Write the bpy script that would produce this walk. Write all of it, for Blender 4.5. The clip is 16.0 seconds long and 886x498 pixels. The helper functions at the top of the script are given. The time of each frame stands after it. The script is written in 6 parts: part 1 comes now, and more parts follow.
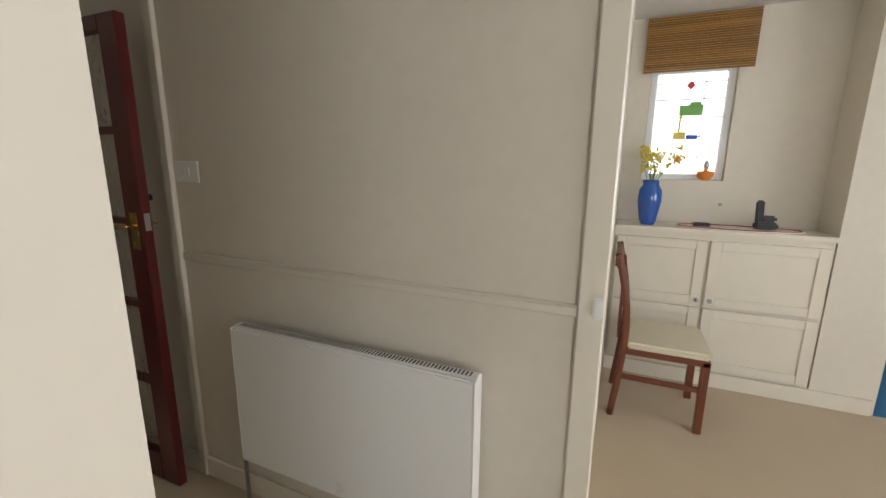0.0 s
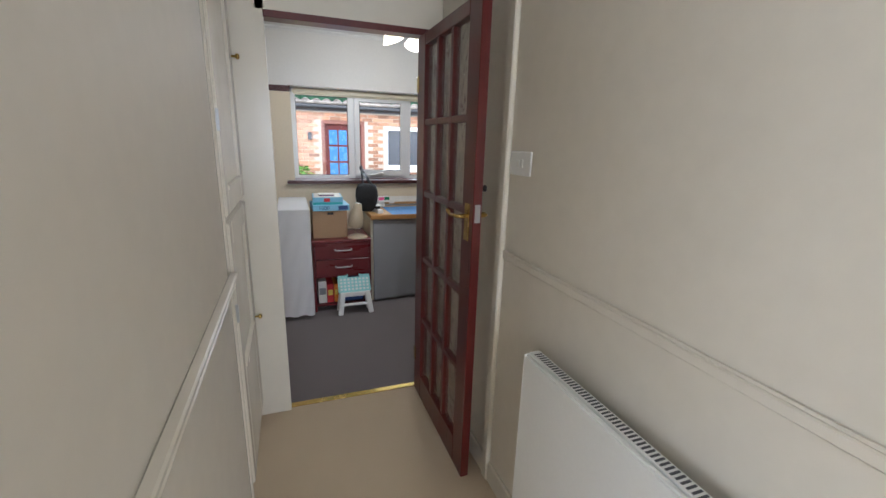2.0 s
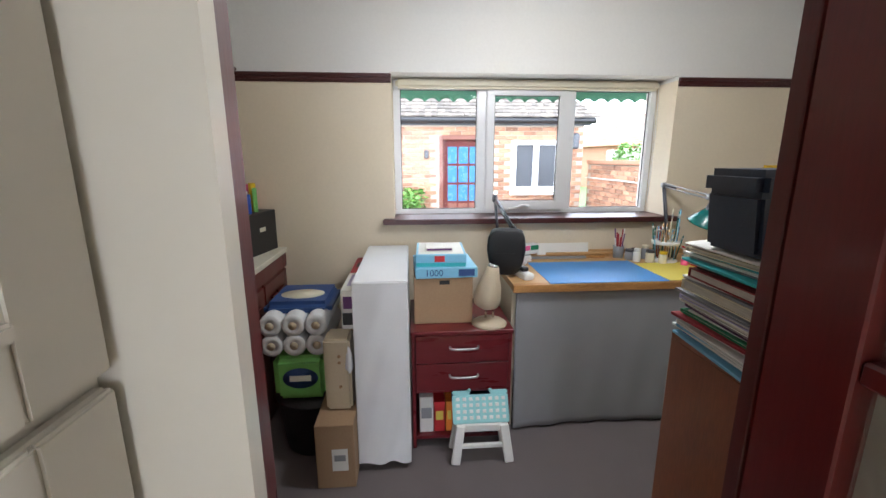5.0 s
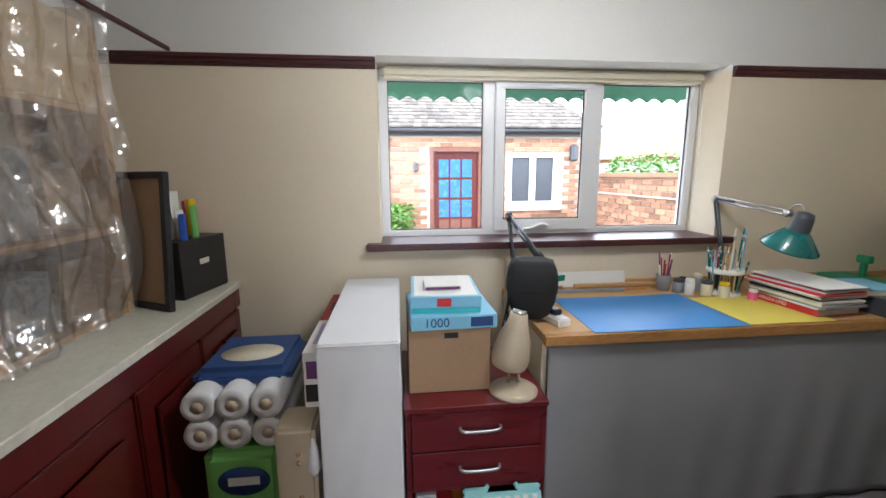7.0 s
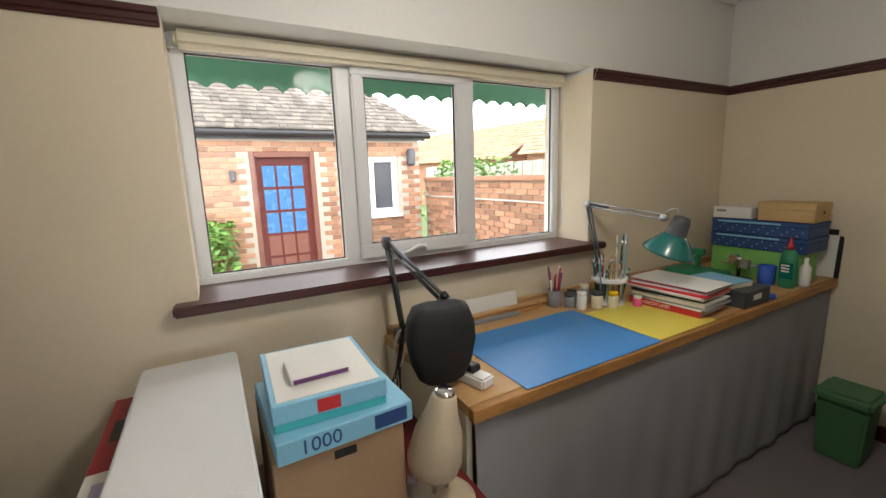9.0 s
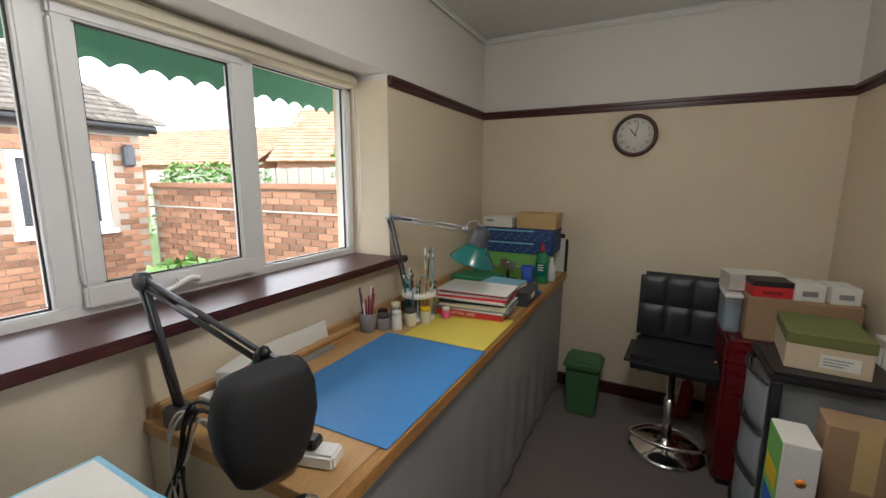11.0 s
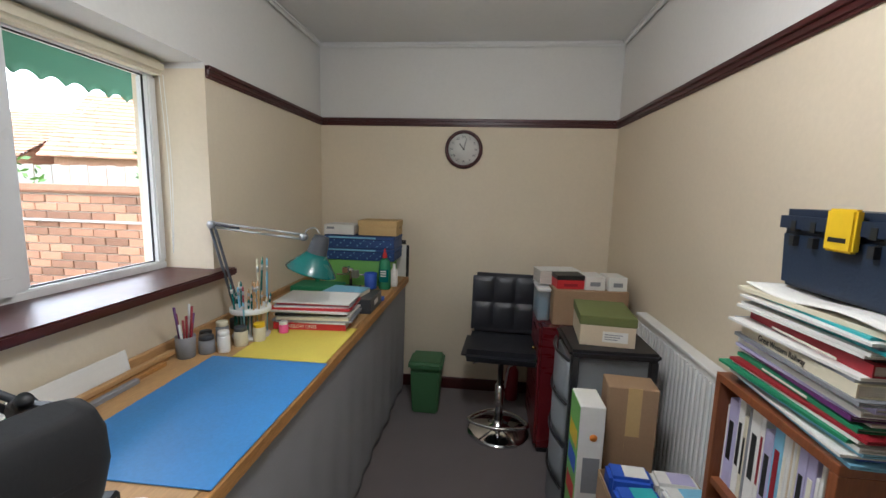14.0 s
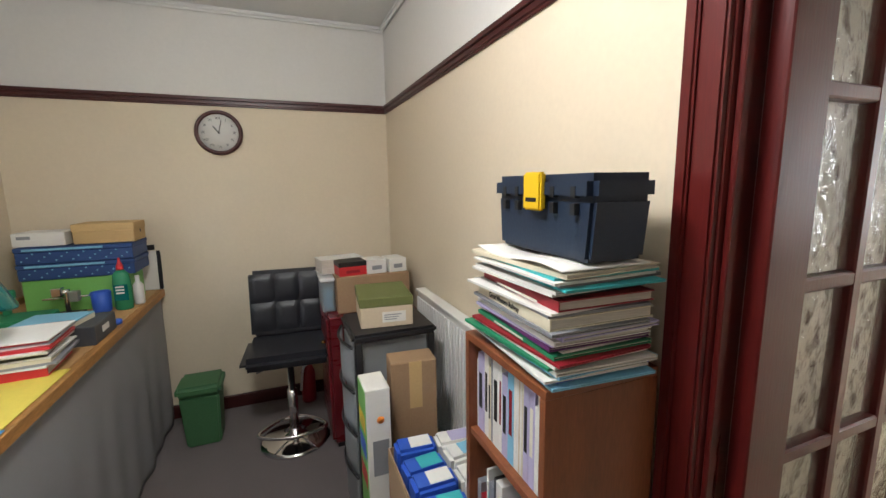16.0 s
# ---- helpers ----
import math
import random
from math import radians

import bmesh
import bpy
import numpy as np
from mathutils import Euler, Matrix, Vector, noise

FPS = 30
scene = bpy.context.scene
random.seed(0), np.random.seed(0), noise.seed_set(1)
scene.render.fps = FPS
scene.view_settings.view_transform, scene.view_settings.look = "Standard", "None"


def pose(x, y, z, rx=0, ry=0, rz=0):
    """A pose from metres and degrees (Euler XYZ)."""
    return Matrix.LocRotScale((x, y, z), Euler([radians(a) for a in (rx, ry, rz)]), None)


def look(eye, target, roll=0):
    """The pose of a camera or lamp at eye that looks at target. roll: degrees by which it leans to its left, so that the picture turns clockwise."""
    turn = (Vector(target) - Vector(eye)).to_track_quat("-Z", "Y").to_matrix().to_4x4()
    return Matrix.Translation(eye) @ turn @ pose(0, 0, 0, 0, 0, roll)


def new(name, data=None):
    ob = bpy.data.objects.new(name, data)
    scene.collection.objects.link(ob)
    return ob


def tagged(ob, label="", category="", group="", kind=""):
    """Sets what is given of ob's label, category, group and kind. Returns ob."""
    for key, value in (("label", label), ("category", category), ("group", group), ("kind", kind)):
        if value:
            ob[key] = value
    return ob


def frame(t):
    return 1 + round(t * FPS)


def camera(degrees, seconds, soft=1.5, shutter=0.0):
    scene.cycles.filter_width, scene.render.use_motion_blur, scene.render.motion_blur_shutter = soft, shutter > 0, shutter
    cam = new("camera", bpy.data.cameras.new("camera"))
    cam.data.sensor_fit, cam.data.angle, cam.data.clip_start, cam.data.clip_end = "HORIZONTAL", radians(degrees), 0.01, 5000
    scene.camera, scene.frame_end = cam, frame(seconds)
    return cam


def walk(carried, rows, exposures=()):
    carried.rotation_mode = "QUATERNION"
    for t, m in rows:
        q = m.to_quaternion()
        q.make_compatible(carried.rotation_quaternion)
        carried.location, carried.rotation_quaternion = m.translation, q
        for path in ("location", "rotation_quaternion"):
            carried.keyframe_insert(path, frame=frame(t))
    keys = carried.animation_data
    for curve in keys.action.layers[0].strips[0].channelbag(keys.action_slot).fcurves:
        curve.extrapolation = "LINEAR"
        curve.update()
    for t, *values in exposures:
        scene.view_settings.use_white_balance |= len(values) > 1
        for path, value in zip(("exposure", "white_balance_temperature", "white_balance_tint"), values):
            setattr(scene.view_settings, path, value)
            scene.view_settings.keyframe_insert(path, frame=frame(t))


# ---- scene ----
cam = camera(94.0, 16.0)
METRES, EYE, TILT, LEAN, TURN = 4.2, 1.4, 0.0, 0.0, 24.0
PATH = [
    (0, (-2.114, 0.922, 1.462), (-2.888, 2.721, 1.055), 0.5),
    (0.5, (-2.148, 1.043, 1.479), (-3.282, 2.632, 1.044), 0.8),
    (1, (-2.148, 1.132, 1.489), (-3.584, 2.446, 1.027), 1.1),
    (1.5, (-2.216, 1.215, 1.482), (-3.908, 2.16, 0.989), 1.3),
    (2, (-2.419, 1.293, 1.486), (-4.234, 1.966, 0.984), 1.7),
    (2.5, (-2.652, 1.379, 1.473), (-4.539, 1.804, 0.966), 1.3),
    (3, (-2.937, 1.444, 1.475), (-4.852, 1.73, 0.973), 1.1),
    (3.5, (-3.261, 1.429, 1.481), (-5.186, 1.683, 1.002), 0.4),
    (4, (-3.592, 1.466, 1.475), (-5.526, 1.651, 1.0), 0.5),
    (6.5, (-4.568, 1.399, 1.429), (-6.525, 1.559, 1.052), -0.6),
    (7, (-4.683, 1.424, 1.42), (-6.639, 1.632, 1.062), -0.3),
    (7.5, (-4.81, 1.472, 1.419), (-6.75, 1.806, 1.07), -0.5),
    (8, (-4.97, 1.46, 1.424), (-6.876, 1.963, 1.088), -1.0),
    (8.5, (-5.097, 1.394, 1.456), (-6.93, 2.115, 1.11), -1.6),
    (11, (-5.56, 1.415, 1.457), (-6.455, 3.174, 1.132), 0.2),
    (11.5, (-5.564, 1.412, 1.458), (-6.217, 3.275, 1.14), 1.2),
    (12, (-5.563, 1.423, 1.46), (-6.019, 3.347, 1.155), 1.8),
    (12.5, (-5.542, 1.423, 1.461), (-5.871, 3.374, 1.168), 1.9),
    (13, (-5.53, 1.427, 1.457), (-5.793, 3.39, 1.175), 1.8),
    (13.5, (-5.539, 1.424, 1.458), (-5.762, 3.391, 1.177), 1.7),
    (14, (-5.541, 1.422, 1.454), (-5.733, 3.393, 1.177), 1.6),
    (14.5, (-5.54, 1.423, 1.457), (-5.658, 3.398, 1.169), 1.2),
    (15, (-5.526, 1.42, 1.453), (-5.485, 3.397, 1.157), 0.6),
    (15.5, (-5.493, 1.431, 1.443), (-5.169, 3.381, 1.136), -0.1),
    (16, (-5.401, 1.49, 1.423), (-4.677, 3.328, 1.111), -0.9),
]
walk(cam, [(t, look(eye, target, roll)) for t, eye, target, roll in PATH], ((0, -0.2, 6300, 10), (0.5, 0.1, 6050, 10), (1.0, 0.25, 5800, 10), (1.5, 0.42, 5700, 10), (3.0, 0.98, 5600, 10), (4.0, 1.12, 5700, 10), (6.5, 1.02, 5650, 10), (7.5, 0.95, 5800, 10), (8.5, 0.7, 6500, 10), (11.0, 0.5, 6200, 10), (12.5, 0.78, 5750, 10), (14.5, 0.86, 5750, 10), (15.5, 0.9, 5850, 10), (16, 1.35, 6000, 10)))

# ---- light ----
world = bpy.data.worlds.new("sky")
scene.world = world
world.use_nodes = True
_sky = world.node_tree.nodes.new("ShaderNodeTexSky")
_sky.sky_type, _sky.sun_disc = "NISHITA", False
_sky.sun_elevation, _sky.sun_rotation = radians(50), radians(200)
_sky.dust_density, _sky.air_density = 4.0, 1.0
_mix = world.node_tree.nodes.new("ShaderNodeMix")
_mix.data_type = "RGBA"
_mix.inputs[0].default_value = 0.75
_mix.inputs[7].default_value = (28.0, 28.3, 28.9, 1)
world.node_tree.links.new(_sky.outputs[0], _mix.inputs[6])
world.node_tree.links.new(_mix.outputs[2], world.node_tree.nodes["Background"].inputs[0])
world.node_tree.nodes["Background"].inputs[1].default_value = 0.18
sun = new("sun", bpy.data.lights.new("sun", "SUN"))
sun.data.energy, sun.data.angle, sun.data.color = 0.5, radians(12), (1, 0.96, 0.9)
sun.matrix_world = look((-12, 14, 16), (-9, 3, 0))


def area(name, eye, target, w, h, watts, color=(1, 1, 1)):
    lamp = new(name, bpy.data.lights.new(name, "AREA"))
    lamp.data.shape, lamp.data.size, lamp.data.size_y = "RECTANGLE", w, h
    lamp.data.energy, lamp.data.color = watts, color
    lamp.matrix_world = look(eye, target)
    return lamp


# added fill lamp in an unseen east opening, brightens lobby and hall
area("lobby_east_fill", (1.27, 1.6, 1.5), (-1.0, 1.6, 1.3), 1.8, 1.3, 25, (1.0, 0.98, 0.95))
# second added fill lamp, aimed from out of view at the hall's north wall
area("lobby_south_fill", (-0.1, -1.56, 1.5), (-1.6, 2.0, 1.2), 1.9, 1.3, 15, (1.0, 0.98, 0.95))
bulb = new("ceiling_light_bulb", bpy.data.lights.new("ceiling_light_bulb", "POINT"))
bulb.data.energy, bulb.data.color, bulb.data.shadow_soft_size = 19, (1.0, 0.95, 0.88), 0.14
bulb.location = (-5.56, 2.15, 2.13)


# ---- materials ----
def mat(name, color, rough=0.6, vary=0.08, scale=6.0, bump=0.1, fine=90.0, metal=0.0, coat=0.0, stretch=(1, 1, 1), rand=0.0, sheen=0.0):
    """A painted or plain surface: base colour with broad stains and fine grain, and a little relief."""
    m = bpy.data.materials.new(name)
    m.use_nodes = True
    n, l = m.node_tree.nodes, m.node_tree.links
    p = n["Principled BSDF"]
    p.inputs["Roughness"].default_value, p.inputs["Metallic"].default_value = rough, metal
    p.inputs["Coat Weight"].default_value = coat
    p.inputs["Sheen Weight"].default_value = sheen
    tc, mp = n.new("ShaderNodeTexCoord"), n.new("ShaderNodeMapping")
    mp.inputs["Scale"].default_value = stretch
    l.new(tc.outputs["Object"], mp.inputs[0])
    a, b = n.new("ShaderNodeTexNoise"), n.new("ShaderNodeTexNoise")
    a.inputs["Scale"].default_value, b.inputs["Scale"].default_value = scale, fine
    a.inputs["Detail"].default_value, b.inputs["Detail"].default_value = 5, 3
    l.new(mp.outputs[0], a.inputs[0]), l.new(mp.outputs[0], b.inputs[0])
    add = n.new("ShaderNodeMath")
    add.operation = "ADD"
    l.new(a.outputs[0], add.inputs[0]), l.new(b.outputs[0], add.inputs[1])
    rng = n.new("ShaderNodeMapRange")
    rng.inputs[1].default_value, rng.inputs[2].default_value = 0.6, 1.4
    rng.inputs[3].default_value, rng.inputs[4].default_value = 1 - vary, 1 + vary
    l.new(add.outputs[0], rng.inputs[0])
    hsv = n.new("ShaderNodeHueSaturation")
    hsv.inputs["Color"].default_value = (*color, 1)
    if rand:
        oi, rr, mul = n.new("ShaderNodeObjectInfo"), n.new("ShaderNodeMapRange"), n.new("ShaderNodeMath")
        geo, ad2, fr = n.new("ShaderNodeNewGeometry"), n.new("ShaderNodeMath"), n.new("ShaderNodeMath")
        ad2.operation, fr.operation, mul.operation = "ADD", "FRACT", "MULTIPLY"
        l.new(oi.outputs["Random"], ad2.inputs[0]), l.new(geo.outputs["Random Per Island"], ad2.inputs[1])
        l.new(ad2.outputs[0], fr.inputs[0])
        rr.inputs[3].default_value, rr.inputs[4].default_value = 1 - rand, 1 + rand
        l.new(fr.outputs[0], rr.inputs[0]), l.new(rr.outputs[0], mul.inputs[0]), l.new(rng.outputs[0], mul.inputs[1])
        l.new(mul.outputs[0], hsv.inputs["Value"])
    else:
        l.new(rng.outputs[0], hsv.inputs["Value"])
    l.new(hsv.outputs[0], p.inputs["Base Color"])
    rr2 = n.new("ShaderNodeMapRange")
    rr2.inputs[3].default_value, rr2.inputs[4].default_value = max(0.02, rough - 0.08), min(1, rough + 0.1)
    l.new(a.outputs[0], rr2.inputs[0]), l.new(rr2.outputs[0], p.inputs["Roughness"])
    if bump:
        bp = n.new("ShaderNodeBump")
        bp.inputs["Strength"].default_value, bp.inputs["Distance"].default_value = bump, 0.004
        l.new(b.outputs[0], bp.inputs["Height"]), l.new(bp.outputs[0], p.inputs["Normal"])
    return m


def glass(name, color=(1, 1, 1), rough=0.0, wavy=0.0, opaque=0.0, shine=0.035):
    m = bpy.data.materials.new(name)
    m.use_nodes = True
    n, l = m.node_tree.nodes, m.node_tree.links
    n.remove(n["Principled BSDF"])
    tr, gl, mx = n.new("ShaderNodeBsdfTransparent"), n.new("ShaderNodeBsdfGlossy"), n.new("ShaderNodeMixShader")
    tr.inputs[0].default_value = (*color, 1)
    gl.inputs["Roughness"].default_value = rough
    lw, pw, fr = n.new("ShaderNodeLayerWeight"), n.new("ShaderNodeMath"), n.new("ShaderNodeMath")
    pw.operation, fr.operation = "POWER", "MULTIPLY_ADD"
    pw.inputs[1].default_value, fr.inputs[1].default_value, fr.inputs[2].default_value = 4.0, 0.55, shine
    l.new(lw.outputs["Facing"], pw.inputs[0]), l.new(pw.outputs[0], fr.inputs[0])
    l.new(fr.outputs[0], mx.inputs[0]), l.new(tr.outputs[0], mx.inputs[1]), l.new(gl.outputs[0], mx.inputs[2])
    last = mx
    if wavy:
        tc, no, bp = n.new("ShaderNodeTexCoord"), n.new("ShaderNodeTexNoise"), n.new("ShaderNodeBump")
        no.inputs["Scale"].default_value, no.inputs["Detail"].default_value = wavy, 2
        bp.inputs["Strength"].default_value, bp.inputs["Distance"].default_value = 0.9, 0.02
        l.new(tc.outputs["Object"], no.inputs[0]), l.new(no.outputs[0], bp.inputs["Height"])
        l.new(bp.outputs[0], gl.inputs["Normal"]), l.new(bp.outputs[0], lw.inputs["Normal"])
    if opaque:
        df, m2 = n.new("ShaderNodeBsdfTranslucent"), n.new("ShaderNodeMixShader")
        d2, m3 = n.new("ShaderNodeBsdfDiffuse"), n.new("ShaderNodeMixShader")
        df.inputs[0].default_value = d2.inputs[0].default_value = (*color, 1)
        l.new(df.outputs[0], m3.inputs[1]), l.new(d2.outputs[0], m3.inputs[2])
        m2.inputs[0].default_value = opaque
        l.new(mx.outputs[0], m2.inputs[1]), l.new(m3.outputs[0], m2.inputs[2])
        last = m2
    l.new(last.outputs[0], n["Material Output"].inputs[0])
    return m


CREAM = mat("cream_wall_paint", (0.73, 0.64, 0.49), 0.75, 0.035, 2.5, 0.12, 60)
WHITE_WALL = mat("white_wall_paint", (0.72, 0.71, 0.68), 0.8, 0.03, 2.0, 0.12, 60)
CEIL = mat("ceiling_paint", (0.74, 0.74, 0.72), 0.85, 0.03, 2.0, 0.2, 40)
HALL = mat("hall_wall_paint", (0.68, 0.63, 0.54), 0.6, 0.035, 2.0, 0.25, 18)
GLOSS = mat("cream_gloss_paint", (0.74, 0.69, 0.59), 0.22, 0.03, 3.0, 0.12, 9)
WHITE = mat("white_plastic", (0.78, 0.78, 0.76), 0.35, 0.02, 5, 0.02)
RADW = mat("white_radiator_enamel", (0.8, 0.8, 0.78), 0.3, 0.02, 4, 0.02)
UPVC = mat("white_upvc", (0.78, 0.79, 0.8), 0.3, 0.02, 6, 0.02)
MAHOG = mat("dark_mahogany", (0.095, 0.009, 0.008), 0.3, 0.22, 3, 0.06, 30, coat=0.15, stretch=(6, 6, 0.6))
MAHOG_H = mat("dark_mahogany_rail", (0.06, 0.012, 0.011), 0.35, 0.3, 3, 0.08, 30, stretch=(1, 1, 5))
CHERRY = mat("cherry_veneer", (0.125, 0.01, 0.014), 0.28, 0.18, 3, 0.04, 40, coat=0.15, stretch=(1, 1, 6))
TEAK = mat("teak_veneer", (0.22, 0.07, 0.025), 0.4, 0.25, 4, 0.05, 40, stretch=(5, 5, 0.7))
PINE = mat("pine_board", (0.5, 0.3, 0.13), 0.5, 0.18, 3, 0.06, 40, stretch=(5, 0.7, 5))
EDGE = mat("worn_timber_edge", (0.4, 0.2, 0.06), 0.55, 0.35, 5, 0.2, 50, stretch=(5, 0.8, 5))
CARPET = mat("mauve_grey_carpet", (0.155, 0.13, 0.13), 0.95, 0.14, 4, 0.9, 260, sheen=0.3)
BEIGE = mat("beige_carpet", (0.52, 0.41, 0.27), 0.95, 0.08, 3, 0.9, 260, sheen=0.3)
BLUE_CARPET = mat("blue_carpet", (0.05, 0.2, 0.42), 0.95, 0.1, 4, 0.8, 240)
CLOTH = mat("grey_cloth", (0.29, 0.295, 0.31), 0.9, 0.07, 5, 0.3, 300)
COVER = mat("white_cloth_cover", (0.72, 0.72, 0.73), 0.85, 0.04, 6, 0.25, 260)
BLUE = mat("blue_mat", (0.055, 0.235, 0.56), 0.42, 0.12, 5, 0.06, 120)
YELLOW = mat("yellow_sheet", (0.72, 0.6, 0.1), 0.5, 0.05, 6, 0.05)
CARD = mat("brown_cardboard", (0.34, 0.22, 0.125), 0.8, 0.08, 6, 0.15, 120)
CARD2 = mat("pale_cardboard", (0.55, 0.38, 0.17), 0.75, 0.06, 6, 0.1, 120)
KRAFT = mat("beige_box_card", (0.6, 0.5, 0.36), 0.75, 0.05, 6, 0.08)
OLIVE = mat("olive_card", (0.14, 0.16, 0.05), 0.7, 0.08, 6, 0.08)
BLACK = mat("black_plastic", (0.014, 0.014, 0.016), 0.4, 0.2, 6, 0.05)
LEATHER = mat("black_leatherette", (0.016, 0.017, 0.022), 0.36, 0.2, 8, 0.25, 160)
CHROME = mat("chrome", (0.75, 0.75, 0.76), 0.08, 0.03, 5, 0, metal=1)
STEEL = mat("grey_steel", (0.45, 0.46, 0.47), 0.35, 0.06, 9, 0.02, metal=0.9)
BRASS = mat("brass", (0.6, 0.42, 0.13), 0.25, 0.1, 20, 0.03, metal=1)
TEAL = mat("teal_enamel", (0.006, 0.14, 0.13), 0.25, 0.06, 5, 0.02, coat=0.3)
DGREY = mat("dark_grey_enamel", (0.06, 0.065, 0.075), 0.4, 0.08, 5, 0.02)
NAVY = mat("navy_plastic", (0.012, 0.024, 0.05), 0.45, 0.1, 8, 0.15, 140)
YPLAS = mat("yellow_plastic", (0.75, 0.5, 0.01), 0.4, 0.04, 5, 0.02)
GREENP = mat("green_plastic", (0.06, 0.17, 0.07), 0.5, 0.08, 5, 0.05)
PAPER = mat("white_paper", (0.75, 0.74, 0.7), 0.8, 0.04, 8, 0.05, stretch=(1, 1, 8))
PAGES = mat("page_block", (0.55, 0.52, 0.46), 0.85, 0.2, 5, 0.3, 30, stretch=(1, 1, 14))
BEIGEP = mat("beige_plastic", (0.5, 0.42, 0.3), 0.4, 0.05, 6, 0.03)
MINT = mat("mint_plastic", (0.33, 0.66, 0.68), 0.45, 0.04, 6, 0.03)
CLEARISH = glass("frosted_drawer_plastic", (0.75, 0.78, 0.8), 0.25, 0, 0.45)
PANE = glass("window_glass", (1, 1, 1), shine=0.006)
RIPPLE = glass("rippled_glass", (1.0, 1.0, 0.98), 0.06, 26, 0.06, 0.06)
POLY = glass("polythene_sheet", (0.95, 0.95, 0.95), 0.12, 16, 0.16, 0.3)
BRICK = mat("red_brick", (0.31, 0.16, 0.095), 0.85, 0.25, 12, 0.6, 70, rand=0.4)
MORTAR = mat("lime_mortar", (0.38, 0.33, 0.27), 0.9, 0.1, 10, 0.5)
ROOF = mat("mossy_clay_tile", (0.115, 0.098, 0.08), 0.85, 0.4, 5, 0.6, 40, rand=0.35)
ROOF2 = mat("orange_clay_tile", (0.4, 0.2, 0.12), 0.85, 0.15, 5, 0.4, 40, rand=0.2)
LEAF = mat("leaf", (0.09, 0.2, 0.03), 0.5, 0.2, 20, 0.1, rand=0.45)
GRASS = mat("lawn", (0.09, 0.14, 0.04), 0.9, 0.3, 3, 0.8)
PAVE = mat("concrete_paving", (0.4, 0.38, 0.34), 0.85, 0.12, 4, 0.4)
AWN = mat("green_canvas", (0.09, 0.25, 0.17), 0.8, 0.06, 6, 0.2, 200)
BAMBOO = mat("bamboo_slat", (0.28, 0.14, 0.03), 0.5, 0.3, 4, 0.1, 60, stretch=(0.5, 4, 8), rand=0.2)


def flat(name, color, rough=0.5):
    return mat(name, color, rough, 0.05, 8, 0.03)


RED = flat("red_card", (0.55, 0.025, 0.03))
DRED = flat("dark_red_card", (0.28, 0.01, 0.02))
GREEN = flat("green_card", (0.02, 0.22, 0.1))
LGREEN = flat("light_green_card", (0.2, 0.5, 0.12))
LBLUE = flat("light_blue_card", (0.22, 0.5, 0.68))
MBLUE = flat("strong_blue_card", (0.03, 0.1, 0.5))
DBLUE = flat("dark_blue_card", (0.02, 0.06, 0.2))
TURQ = flat("turquoise_card", (0.05, 0.42, 0.45))
PURPLE = flat("plum_card", (0.12, 0.03, 0.14))
LILAC = flat("lilac_card", (0.45, 0.42, 0.62))
ORANGE = flat("orange_card", (0.8, 0.25, 0.03))
LAMPBLK = mat("matt_black_shade", (0.012, 0.012, 0.013), 0.7, 0.15, 6, 0.1, 120)
PINK = flat("pink_card", (0.8, 0.12, 0.3))
CREAMC = flat("cream_card", (0.68, 0.63, 0.48))
GREYC = flat("grey_card", (0.25, 0.26, 0.28))
INK = flat("black_ink", (0.015, 0.015, 0.015))
SILVER = flat("pale_lettering", (0.75, 0.72, 0.6))


# ---- builders ----
def B(*boxes, bevel=0.0, seg=1):
    """One bmesh of boxes (x0, x1, y0, y1, z0, z1), bevelled."""
    bm = bmesh.new()
    for x0, x1, y0, y1, z0, z1 in boxes:
        g = bmesh.ops.create_cube(bm, size=1)["verts"]
        bmesh.ops.scale(bm, vec=(x1 - x0, y1 - y0, z1 - z0), verts=g)
        bmesh.ops.translate(bm, vec=((x0 + x1) / 2, (y0 + y1) / 2, (z0 + z1) / 2), verts=g)
    if bevel:
        bmesh.ops.bevel(bm, geom=list(bm.edges), offset=bevel, segments=seg, affect="EDGES", clamp_overlap=True)
    return bm


def L(profile, seg=28, cx=0, cy=0, bm=None):
    """A lathe round z of (radius, z) pairs."""
    bm = bm or bmesh.new()
    rings = []
    for r, z in profile:
        rings.append([bm.verts.new((cx + max(r, 1e-4) * math.cos(2 * math.pi * i / seg), cy + max(r, 1e-4) * math.sin(2 * math.pi * i / seg), z)) for i in range(seg)])
    for a, b in zip(rings, rings[1:]):
        for i in range(seg):
            bm.faces.new((a[i], a[(i + 1) % seg], b[(i + 1) % seg], b[i]))
    bm.faces.new(rings[0][::-1]), bm.faces.new(rings[-1])
    for f in bm.faces:
        f.smooth = True
    return bm


def T(points, r=0.005, seg=8, bm=None):
    """A round tube along points."""
    bm = bm or bmesh.new()
    pts = [Vector(p) for p in points]
    rings = []
    for i, p in enumerate(pts):
        d = (pts[min(i + 1, len(pts) - 1)] - pts[max(i - 1, 0)]).normalized()
        u = d.cross(Vector((0.13, 0.29, 0.95))).normalized()
        v = d.cross(u)
        rr = r[i] if isinstance(r, (list, tuple)) else r
        rings.append([bm.verts.new(p + rr * (math.cos(a) * u + math.sin(a) * v)) for a in [2 * math.pi * k / seg for k in range(seg)]])
    for a, b in zip(rings, rings[1:]):
        for k in range(seg):
            bm.faces.new((a[k], a[(k + 1) % seg], b[(k + 1) % seg], b[k]))
    bm.faces.new(rings[0][::-1]), bm.faces.new(rings[-1])
    for f in bm.faces:
        f.smooth = True
    return bm


